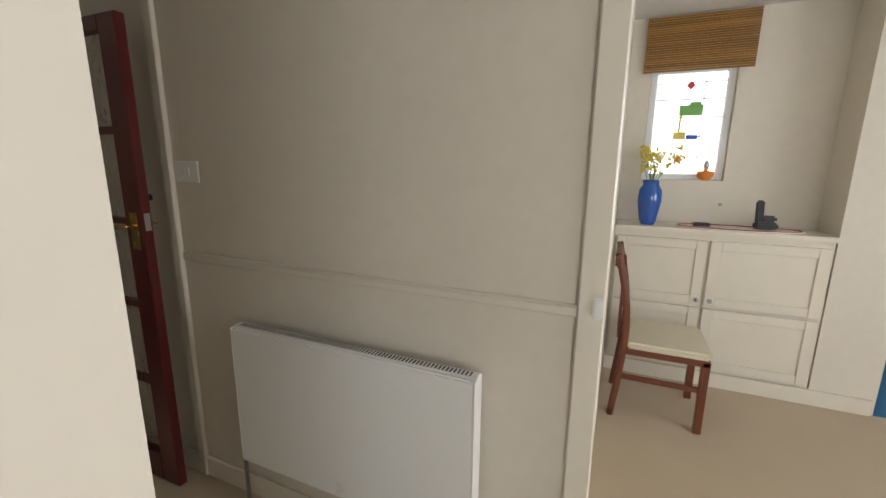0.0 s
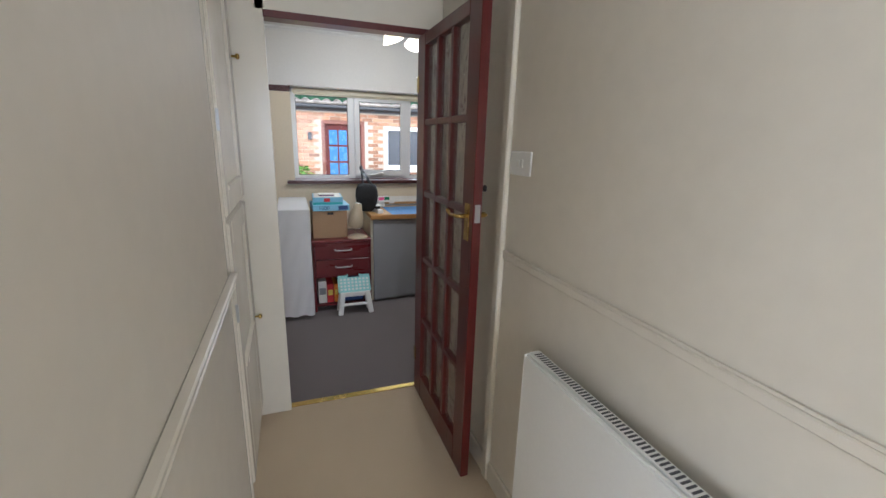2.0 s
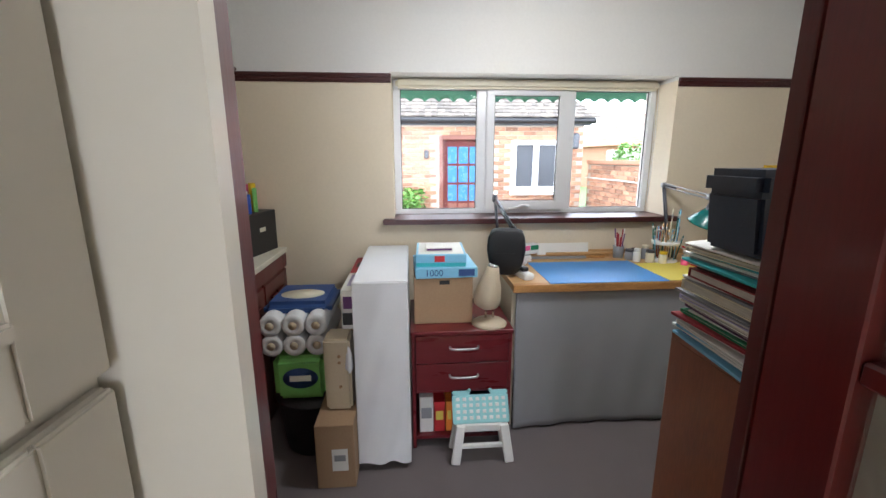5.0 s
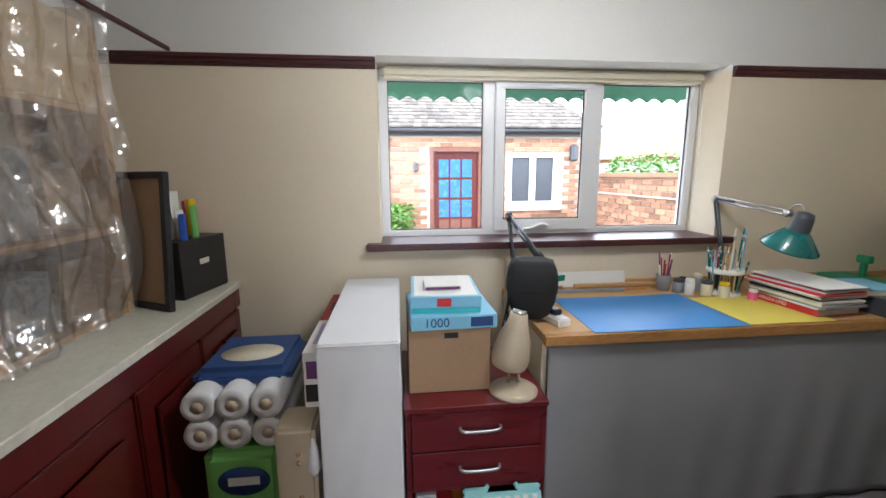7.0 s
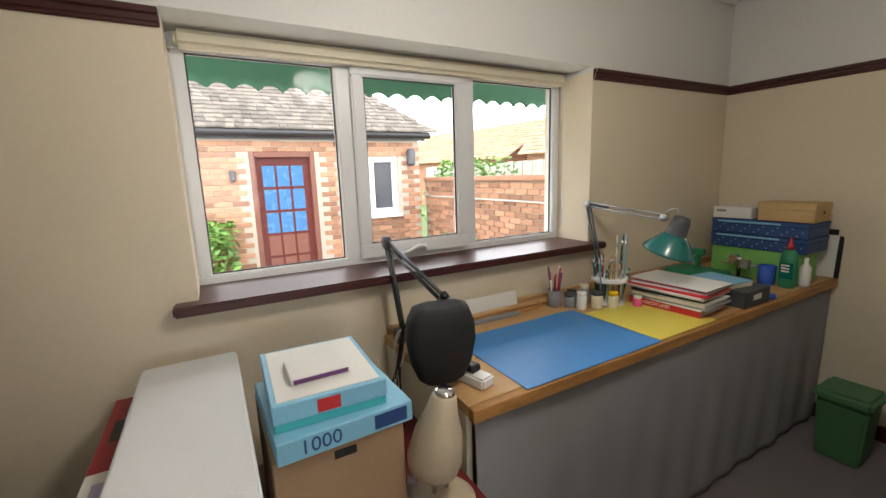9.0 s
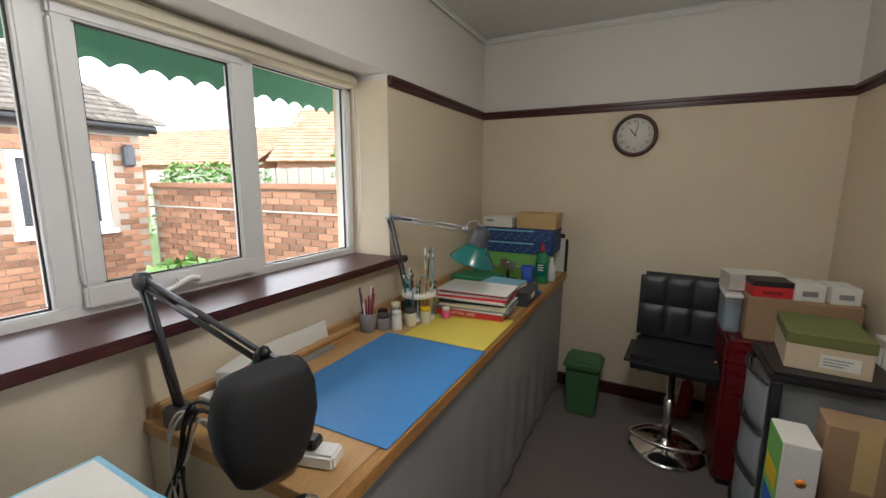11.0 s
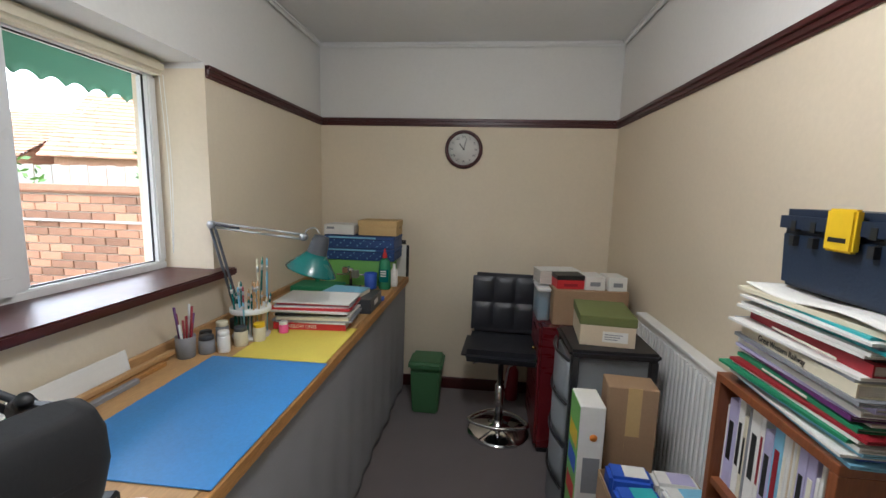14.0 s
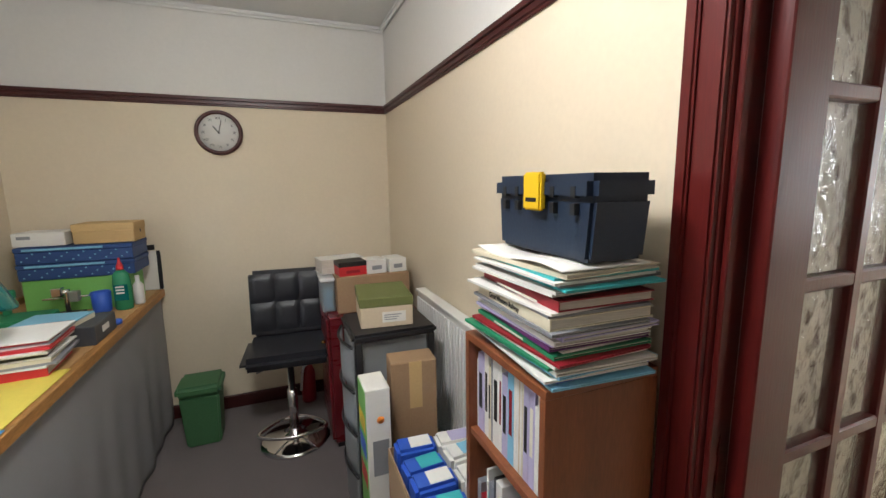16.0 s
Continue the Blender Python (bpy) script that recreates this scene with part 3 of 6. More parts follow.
for x in (-1.61, -1.535):
    part("knob", moved(L([(0.006, 0), (0.006, 0.014), (0.014, 0.02), (0.014, 0.028), (0.005, 0.033)], 16), pose(x, 3.975, 0.60, 90)), STEEL, ac, "small metal knob")
w2 = tagged(new("window_2"), "small leaded window with coloured glass motifs", "window", kind="structure")
part("window_frame", B((-2.0, -1.955, 4.34, 4.40, 1.36, 2.12), (-1.535, -1.49, 4.34, 4.40, 1.36, 2.12), (-1.955, -1.535, 4.34, 4.40, 1.36, 1.40), (-1.955, -1.535, 4.34, 4.40, 2.08, 2.12), bevel=0.005), UPVC, w2)
MILK = glass("obscure_glass", (1, 1, 1), 0.3, 30, 0.25)
o = part("pane", B((-1.955, -1.535, 4.37, 4.374, 1.40, 2.08)), MILK, w2)
o.visible_shadow = False
for z in (1.52, 1.66, 1.79, 1.91, 2.02):
    part("lead_came", B((-1.955, -1.535, 4.366, 4.37, z - 0.003, z + 0.003)), GREYC, w2)
part("lead_came", B((-1.66, -1.655, 4.365, 4.369, 1.40, 2.08)), GREYC, w2)
for c, x, z, w, h in ((RED, -1.745, 2.0, 0.02, 0.03), (RED, -1.77, 1.5, 0.02, 0.03)):
    bm = moved(B((-w, w, 0, 0.004, -w, w)), pose(x, 4.358, z, 0, 45, 0))
    part("coloured_pane", bm, c, w2)
for c, x0, x1, z0, z1 in ((LGREEN, -1.80, -1.66, 1.80, 1.87), (YELLOW, -1.82, -1.745, 1.64, 1.69), (MBLUE, -1.74, -1.67, 1.64, 1.67), (LGREEN, -1.74, -1.67, 1.86, 1.89)):
    part("coloured_pane", B((x0, x1, 4.358, 4.362, z0, z1), bevel=0.0015), c, w2)
part("coloured_pane", T([(-1.79, 4.36, 1.69), (-1.785, 4.36, 1.81)], 0.006), YELLOW, w2)
bb = thing("bamboo_blind", (-1.745, 4.27, 2.08), "rolled brown bamboo blind above the small window", "blind")
for i in range(24):
    part("slat", B((-0.31, 0.33, -0.004 - 0.0012 * (i % 3), 0.003, 0.0145 * i, 0.0145 * i + 0.0125), bevel=0.002), BAMBOO, bb)
vs = thing("flower_vase", (-1.94, 4.1, 1.062), "blue glass vase with yellow flowers", "vase")
BLUEG = mat("blue_glass", (0.02, 0.1, 0.42), 0.12, 0.08, 6, 0.02, coat=0.5)
part("vase", L([(0.045, 0), (0.055, 0.03), (0.075, 0.16), (0.072, 0.23), (0.05, 0.27), (0.055, 0.3), (0.045, 0.295), (0.04, 0.26)], 32), BLUEG, vs)
_rg = random.Random(5)
bm, bl2 = bmesh.new(), bmesh.new()
for i in range(16):
    a, r, h = _rg.uniform(0, 6.28), _rg.uniform(0.03, 0.15), _rg.uniform(0.36, 0.52)
    tip = (r * math.cos(a) + 0.02, r * math.sin(a) * 0.6, h)
    T(curve_pts([(0, 0, 0.25), (tip[0] * 0.4, tip[1] * 0.4, h * 0.75), tip], 4), 0.002, 5, bm)
    for k in range(9):
        c = Vector(tip) + Vector((_rg.gauss(0, 0.02), _rg.gauss(0, 0.02), _rg.gauss(0, 0.018)))
        moved_q = bmesh.ops.create_icosphere(bl2, subdivisions=1, radius=_rg.uniform(0.006, 0.014), matrix=Matrix.Translation(c) @ pose(0, 0, 0, _rg.uniform(0, 90), _rg.uniform(0, 90)) @ Matrix.Diagonal((1.4, 1, 0.5, 1)))
part("stems", bm, LEAF, vs)
part("blossoms", bl2, YELLOW, vs, "small yellow blossoms")
tr = thing("oval_mat", (-1.42, 4.09, 1.062), "oval lace-edged tray cloth", "table mat")
bm = L([(0.30, 0), (0.31, 0.003), (0.30, 0.006)], 40)
part("cloth", moved(bm, Matrix.Diagonal((1.15, 0.36, 1, 1))), PAPER, tr)
bm = bmesh.new()
T([(0.335 * math.cos(a / 20 * math.pi), 0.105 * math.sin(a / 20 * math.pi), 0.007) for a in range(41)], 0.005, 6, bm)
part("border", bm, DRED, tr, "dark braided border")
ph = thing("telephone", (-1.28, 4.10, 1.071), "black cordless telephone on its charging stand", "telephone")
part("stand", B((-0.05, 0.07, -0.04, 0.04, 0, 0.045), (-0.02, 0.06, -0.03, 0.035, 0.045, 0.085), bevel=0.012, seg=2), BLACK, ph)
part("handset", moved(B((-0.022, 0.022, -0.014, 0.014, 0, 0.15), bevel=0.009, seg=2), pose(-0.025, 0, 0.03, -12)), BLACK, ph)
solo("remote_unit", B((-0.05, 0.05, -0.025, 0.025, 0, 0.022), bevel=0.006, seg=2), BLACK, (-1.62, 4.08, 1.071), "small black plastic device on the mat", "gadget")
pf = thing("perfume_bottle", (-1.60, 4.31, 1.36), "orange glass bottle on the window ledge", "bottle")
part("bowl", L([(0.02, 0), (0.045, 0.02), (0.055, 0.05), (0.05, 0.06), (0.012, 0.065), (0.01, 0.08)], 24), ORANGE, pf)
part("stopper", L([(0.012, 0.08), (0.018, 0.1), (0.012, 0.12), (0.006, 0.135)], 16), STEEL, pf)
solo("socket_knob", moved(L([(0.011, 0), (0.011, 0.012), (0.005, 0.02)], 14), pose(0, 0, 0, 90)), STEEL, (-1.49, 4.298, 1.20), "small metal wall hook", "hook")

# dining chair by the alcove
WOODC = mat("red_brown_chair_wood", (0.15, 0.045, 0.022), 0.35, 0.25, 4, 0.05, 40, stretch=(5, 5, 0.8))
ch = thing("dining_chair", (-1.83, 3.57, 0), "red-brown wooden dining chair with a pale seat", "chair", rz=-90)
for sx in (-0.21, 0.18):
    part("front_leg", B((sx, sx + 0.04, 0.19, 0.23, 0, 0.43), bevel=0.004), WOODC, ch)
    bm = bmesh.new()
    T(curve_pts([(sx + 0.02, -0.24, 0), (sx + 0.02, -0.20, 0.44), (sx + 0.02, -0.21, 0.7), (sx + 0.02, -0.27, 0.98)], 6), 0.02, 8, bm)
    part("back_leg", bm, WOODC, ch)
    part("stretcher", B((sx + 0.008, sx + 0.03, -0.21, 0.2, 0.24, 0.27), bevel=0.004), WOODC, ch)
part("seat_frame", B((-0.21, 0.22, -0.21, 0.23, 0.40, 0.435), bevel=0.004), WOODC, ch)
part("seat", B((-0.215, 0.225, -0.19, 0.235, 0.435, 0.475), bevel=0.015, seg=3), CREAMC, ch, "pale upholstered seat")
part("top_rail", B((-0.21, 0.22, -0.285, -0.255, 0.9, 0.98), bevel=0.008, seg=2), WOODC, ch)
for k in (-0.09, -0.01, 0.07):
    part("back_slat", B((k, k + 0.04, -0.24, -0.225, 0.45, 0.92), bevel=0.004), WOODC, ch)

# ---- hobby room: desk side ----
dk = thing("work_desk", (0, 0, 0), "long built-in timber worktop with a worn edge", "desk")
DZT = 0.83
part("worktop", B((XW + 0.002, -6.10, 1.95, YN - 0.004, DZT - 0.035, DZT), bevel=0.002), PINE, dk)
part("edge_strip", B((-6.099, -6.07, 1.95, YN - 0.004, DZT - 0.042, DZT - 0.001), bevel=0.003), EDGE, dk, "worn stained timber edging")
part("back_upstand", B((XW + 0.004, XW + 0.022, 1.96, YN - 0.02, DZT, DZT + 0.035), bevel=0.003), PINE, dk)
for y in (2.0, 3.1, 4.2):
    part("leg", B((-6.18, -6.12, y, y + 0.06, 0, DZT - 0.036), bevel=0.003), PINE, dk)
part("end_panel", B((XW + 0.01, -6.12, 1.955, 1.975, 0, DZT - 0.036)), CREAMC, dk)


def drape(u, v):
    y = 1.97 + 2.36 * u
    amp = 0.001 + 0.004 * v
    x = -6.096 + amp * math.sin(y * 9 + 2 * math.sin(y * 3.1)) + 0.006 * math.sin(y * 31 + 3 * v) * v + 0.03 * v * (1 - min(1, u * 9))
    return Vector((x, y, DZT - 0.04 - (DZT - 0.055) * v))


solo("desk_curtain", sheet(170, 26, drape, 0.002), CLOTH, (0, 0, 0), "plain grey cloth hanging from the desk edge to the floor", "curtain")
solo("blue_work_mat", B((-6.51, -6.076, 2.142, 2.778, 0, 0.003), bevel=0.001), BLUE, (0, 0, DZT + 0.001), "scuffed bright blue cutting mat on the worktop", "desk mat")
solo("yellow_work_mat", B((-6.44, -6.085, 2.784, 3.16, 0, 0.003), bevel=0.001), YELLOW, (0, 0, DZT + 0.001), "yellow card sheet on the worktop", "desk mat")


def lamp_arm(parent, a, b, r=0.005, gap=0.016, m=STEEL):
    d = (Vector(b) - Vector(a)).normalized()
    u = d.cross(Vector((0, 1, 0)))
    u = (u.normalized() if u.length > 0.01 else Vector((1, 0, 0))) * gap / 2
    for s in (-1, 1):
        part("arm_rod", T([Vector(a) + s * u, Vector(b) + s * u], r, 8), m, parent)
    mid = Vector(a).lerp(Vector(b), 0.3)
    part("spring", T([Vector(a), mid], r * 0.9, 8), DGREY, parent)


def knuckle(parent, p, m=DGREY, r=0.014):
    part("joint", moved(L([(r, -0.014), (r * 1.2, -0.01), (r * 1.2, 0.01), (r, 0.014)], 16), Matrix.Translation(p) @ pose(0, 0, 0, 90)), m, parent)


# teal balanced-arm lamp
tlamp = thing("desk_lamp", (0, 0, 0), "teal balanced-arm desk lamp clamped to the desk", "desk lamp")
P0, P1, P2 = (-6.60, 3.09, DZT + 0.06), (-6.70, 3.08, 1.285), (-6.30, 3.10, 1.245)
part("clamp", B((-6.63, -6.57, 3.06, 3.12, DZT, DZT + 0.05), bevel=0.006), DGREY, tlamp)
lamp_arm(tlamp, P0, P1, 0.006, 0.02, DGREY)
lamp_arm(tlamp, P1, P2, 0.005, 0.02)
knuckle(tlamp, P1, STEEL), knuckle(tlamp, P2, STEEL)
part("hook", T(curve_pts([P2, (-6.285, 3.10, 1.275), (-6.25, 3.10, 1.285), (-6.23, 3.10, 1.262)]), 0.003, 6), STEEL, tlamp)
hdm = Matrix.Translation((-6.22, 3.10, 1.25)) @ pose(0, 0, 0, -4, 17, 0)
part("cap", moved(L([(0.012, 0.005), (0.03, 0.0), (0.036, -0.02), (0.042, -0.075), (0.045, -0.08)], 28), hdm), DGREY, tlamp, "dark grey lamp cap")
part("shade", moved(L([(0.042, -0.075), (0.055, -0.09), (0.105, -0.15), (0.107, -0.157), (0.103, -0.155), (0.04, -0.085)], 36), hdm), TEAL, tlamp, "flared teal shade")
part("bulb", moved(L([(0.005, -0.15), (0.022, -0.135), (0.027, -0.115), (0.015, -0.085)], 16), hdm), WHITE, tlamp)

# black balanced-arm lamp
blamp = thing("magnifier_lamp", (0, 0, 0), "large black balanced-arm lamp at the desk end", "desk lamp")
Q0, Q1, Q2 = (-6.62, 1.99, DZT + 0.05), (-6.765 + 0.09, 1.965, 1.21), (-6.30, 2.0, 1.07)
part("clamp", B((-6.65, -6.59, 1.96, 2.02, DZT - 0.05, DZT + 0.05), bevel=0.006), DGREY, blamp)
lamp_arm(blamp, Q0, Q1, 0.008, 0.022, DGREY)
lamp_arm(blamp, Q1, Q2, 0.007, 0.024, DGREY)
knuckle(blamp, Q1, DGREY, 0.02), knuckle(blamp, Q2, BLACK, 0.018)
part("knob", moved(L([(0.006, 0), (0.012, 0.01), (0.014, 0.03), (0.01, 0.04)], 12), Matrix.Translation(Q2) @ pose(0, 0, 0, 20, 35, 0)), BLACK, blamp)
bm = bmesh.new()
secs = []
for k, (w, d, z, sh) in enumerate(((0.045, 0.03, 0.095, 0.0), (0.066, 0.042, 0.085, 0.0), (0.078, 0.052, 0.05, 0.004), (0.082, 0.06, 0.0, 0.01), (0.074, 0.062, -0.06, 0.016), (0.058, 0.058, -0.105, 0.02), (0.04, 0.045, -0.125, 0.022), (0.015, 0.02, -0.132, 0.022))):
    ring = []
    for i in range(24):
        a = 2 * math.pi * i / 24
        cx, sx = math.cos(a), math.sin(a)
        ring.append(bm.verts.new((sh + d * math.copysign(abs(cx) ** 0.45, cx), w * math.copysign(abs(sx) ** 0.45, sx), z)))
    secs.append(ring)
for a, b in zip(secs, secs[1:]):
    for i in range(24):
        bm.faces.new((a[i], a[(i + 1) % 24], b[(i + 1) % 24], b[i])).smooth = True
bm.faces.new(secs[0]), bm.faces.new(secs[-1][::-1])
HM = Matrix.Translation((-6.24, 1.945, 0.99)) @ pose(0, 0, 0, 0, 14, -14) @ Matrix.Diagonal((0.85, 1.25, 1.1, 1))
part("head", moved(bm, HM), LAMPBLK, blamp, "large rounded black lamp head")
part("head_trim", moved(B((0.055, 0.072, -0.052, 0.052, -0.02, 0.0), (0.055, 0.068, -0.05, 0.05, -0.09, -0.03), bevel=0.006, seg=2), HM), LAMPBLK, blamp)
part("bracket", B((-6.30, -6.23, 1.985, 2.015, 1.05, 1.085), bevel=0.008), BLACK, blamp)

# brushes and jars
_rg = random.Random(11)
bp = thing("brush_pot", (-6.49, 3.0, DZT), "white revolving pot full of paint brushes", "brush pot")
part("base", L([(0.07, 0), (0.075, 0.012), (0.03, 0.02), (0.012, 0.03), (0.012, 0.12)], 28), WHITE, bp)
bm = L([(0.078, 0.11), (0.08, 0.115), (0.08, 0.13), (0.076, 0.132), (0.03, 0.128)], 28)
part("ring", bm, WHITE, bp, "white holder ring")
for i in range(26):
    a, r = 2 * math.pi * i / 26 * 2, 0.06 if i % 2 else 0.035
    h = _rg.uniform(0.17, 0.25) if i > 2 else 0.33
    p = Vector((r * math.cos(a), r * math.sin(a), 0.02))
    q = Vector((1.25 * r * math.cos(a) + _rg.gauss(0, 0.008), 1.25 * r * math.sin(a) + _rg.gauss(0, 0.008), h))
    br = part("brush", T([p, p.lerp(q, 0.8), p.lerp(q, 0.93), q], [0.003, 0.004, 0.0045, 0.002], 6), _rg.choice((PINE, DRED, BLACK, TEAL, LBLUE, PINE, CREAMC)), bp)
    part("ferrule", T([p.lerp(q, 0.82), p.lerp(q, 0.9)], 0.005, 6), STEEL, br)
bg = thing("brush_glass", (-6.60, 2.76, DZT), "clear tumbler of small brushes", "brush pot")
part("tumbler", L([(0.028, 0), (0.03, 0.003), (0.034, 0.08), (0.032, 0.08), (0.027, 0.006)], 20), CLEARISH, bg)
for i in range(9):
    a = i * 0.8
    part("brush", T([(0.012 * math.cos(a), 0.012 * math.sin(a), 0.01), (0.03 * math.cos(a), 0.03 * math.sin(a), 0.13 + 0.03 * (i % 3))], [0.003, 0.0045], 6), (DRED, PURPLE, WHITE, DRED)[i % 4], bg)


def jar(x, y, r, h, body, lid, label):
    j = thing("paint_jar", (x, y, DZT), label, "jar", group="jars on the desk")
    part("body", L([(r * 0.95, 0), (r, 0.004), (r, h * 0.75), (r * 0.85, h * 0.8)], 20), body, j)
    part("lid", L([(r * 0.88, h * 0.8), (r * 0.92, h * 0.81), (r * 0.92, h), (r * 0.85, h + 0.002)], 20), lid, j)


jar(-6.555, 2.81, 0.028, 0.065, GREYC, DGREY, "squat dark paint jar with a grey lid")
jar(-6.50, 2.83, 0.022, 0.08, WHITE, WHITE, "white plastic pot with a white lid")
jar(-6.475, 2.90, 0.026, 0.075, CREAMC, DGREY, "glass jar of cream paint with a dark lid")
jar(-6.43, 2.955, 0.024, 0.075, CREAMC, YPLAS, "small jar with a bright yellow lid")
jar(-6.60, 2.87, 0.024, 0.06, DGREY, BLACK, "small black paint jar")
jar(-6.565, 2.92, 0.024, 0.085, GREYC, CREAMC, "tall jar with a pale lid")
jar(-6.38, 3.06, 0.02, 0.05, PINK, WHITE, "small pot of pink paint")
solo("white_card_sheet", moved(B((-0.002, 0.002, -0.17, 0.17, 0, 0.09)), pose(0, 0, 0, 0, -12, 0)), PAPER, (XW + 0.06, 2.42, DZT), "white card leaning on the wall behind the desk", "card sheet")
tb2 = thing("timber_strips", (-6.655, 2.50, DZT), "offcuts of timber strip along the wall", "timber")
for k, (dx, dz, l0, l1) in enumerate(((0, 0, -0.3, 0.22), (0.025, 0, -0.25, 0.18), (0.01, 0.018, -0.2, 0.24), (0.04, 0.0, -0.35, 0.05))):
    part("strip", B((dx, dx + 0.02, l0, l1, dz, dz + 0.016), bevel=0.002), (PINE, EDGE, PINE, GREYC)[k], tb2)
solo("white_tray", B((-0.05, 0.05, -0.06, 0.06, 0, 0.012), (-0.05, -0.045, -0.06, 0.06, 0.012, 0.035), (0.045, 0.05, -0.06, 0.06, 0.012, 0.035), (-0.045, 0.045, -0.06, -0.055, 0.012, 0.035), (-0.045, 0.045, 0.055, 0.06, 0.012, 0.035), bevel=0.003), WHITE, (-6.60, 2.12, DZT), "small white plastic tray", "tray")
bx = thing("paint_set", (-6.62, 2.17, DZT + 0.036), "small card box with pink and green labels", "box", rz=20)
part("box", B((-0.03, 0.03, -0.07, 0.07, 0, 0.06), bevel=0.002), WHITE, bx)
part("label_strip", B((0.0302, 0.031, -0.065, 0.0, 0.025, 0.055)), PINK, bx)
part("label_strip", B((0.0302, 0.031, 0.004, 0.065, 0.025, 0.055)), GREEN, bx)
solo("soap_dish", L([(0.03, 0), (0.045, 0.01), (0.05, 0.03), (0.046, 0.032), (0.03, 0.012)], 24), WHITE, (-6.47, 2.08, DZT), "small white plastic soap dish", "dish")
ps = thing("power_strip", (-6.27, 2.02, DZT), "white power strip with black leads", "extension lead", rz=15)
part("body", B((-0.13, 0.13, -0.028, 0.028, 0, 0.035), bevel=0.006, seg=2), WHITE, ps)
for k in range(3):
    part("plug", B((-0.1 + 0.07 * k, -0.055 + 0.07 * k, -0.02, 0.02, 0.035, 0.06), bevel=0.006), WHITE if k == 1 else BLACK, ps)
cbl = thing("cables", (0, 0, 0), "tangle of black and white leads at the desk end", "cable")
for k in range(8):
    a = _rg.uniform(0, 0.08)
    part("lead", T(curve_pts([(-6.38 - a, 1.98 + 0.03 * (k % 3), DZT + 0.02), (-6.45 - a, 1.945, DZT + 0.08 + 0.02 * k % 0.06), (-6.5 - a, 1.935 - 0.01 * (k % 2), DZT - 0.02), (-6.47 - 0.02 * k, 1.925, 0.62), (-6.42, 1.94, 0.55)], 8), 0.0035, 6), BLACK if k % 3 else WHITE, cbl)

# books and magazines
def flat_book(parent, x0, x1, y0, y1, z, h, cover, rz=0, spine="x", page=PAGES, name="book"):
    o = part(name, B((x0, x1, y0, y1, z, z + 0.0022), (x0, x1, y0, y1, z + h - 0.0022, z + h), *(((x1 - 0.003, x1, y0, y1, z + 0.002, z + h - 0.002),) if spine == "x" else ((x0, x0 + 0.003, y0, y1, z + 0.002, z + h - 0.002),) if spine == "-x" else ((x0, x1, y0, y0 + 0.003, z + 0.002, z + h - 0.002),))), cover, parent)
    part("page_block", B((x0 + 0.004, x1 - 0.004, y0 + 0.004, y1 - 0.004, z + 0.002, z + h - 0.002)), page, o)
    return o


def pile(name, at, label, specs, size, rz=0, spine="x", jitter=0.012, seed=1, group=""):
    """A pile in which each book is a thing of its own on the one below."""
    g, z = random.Random(seed), at[2]
    made = []
    for h, c, kind in specs:
        w, l = size[0] * g.uniform(0.88, 1.0), size[1] * g.uniform(0.9, 1.02)
        b = thing(name, (at[0] + g.uniform(-jitter, jitter), at[1] + g.uniform(-jitter, jitter), z), label(c, kind), "magazine" if kind == "m" else "book", rz=rz + g.uniform(-4, 4), group=group)
        flat_book(b, -w / 2, w / 2, -l / 2, l / 2, 0, h, c, spine=spine)
        z += h + 0.0004
        made.append(b)
    return made, z


CN = {"red_card": "red", "dark_red_card": "dark red", "green_card": "green", "light_green_card": "light green", "light_blue_card": "pale blue", "strong_blue_card": "blue", "dark_blue_card": "navy", "turquoise_card": "turquoise", "plum_card": "plum", "lilac_card": "lilac", "cream_card": "cream", "grey_card": "grey", "white_paper": "white", "orange_card": "orange", "black_ink": "black"}


def lab(where):
    return lambda c, k: f"{CN.get(c.name, 'plain')} {'magazine' if k == 'm' else 'hardback book'} lying in a pile {where}"


made, ztop = pile("book", (-6.29, 3.21, DZT + 0.0045), lab("on the desk"), ((0.03, RED, "b"), (0.006, PAPER, "m"), (0.008, GREYC, "m"), (0.012, CREAMC, "m"), (0.006, PAPER, "m"), (0.01, INK, "m"), (0.008, PAPER, "m"), (0.006, PAPER, "m"), (0.01, RED, "m"), (0.006, PAPER, "m"), (0.004, GREYC, "m"), (0.006, DRED, "m"), (0.004, PAPER, "m")), (0.35, 0.23), rz=4, spine="-y", seed=3, group="books on the desk")
word("NARROW LINES", 0.022, SILVER, made[0], (-0.04, -0.1115, 0.015), squash=0.9)
gb = thing("storage_box", (-6.2, 3.50, DZT), "dark grey storage box with a white label", "box")
part("box", B((-0.1, 0.11, -0.11, 0.11, 0, 0.075), bevel=0.003), DGREY, gb)
part("label_card", B((0.1102, 0.111, -0.04, 0.03, 0.03, 0.055)), PAPER, gb)
made2, _z = pile("sketch_pad", (-6.24, 3.47, DZT + 0.0755), lab("on a grey box"), ((0.018, CREAMC, "b"), (0.006, LBLUE, "m")), (0.22, 0.17), rz=-6, seed=8)
solo("blue_tape", L([(0.02, 0), (0.025, 0.003), (0.025, 0.02), (0.02, 0.022)], 20), MBLUE, (-6.11, 3.66, DZT), "small roll of blue tape", "tape")

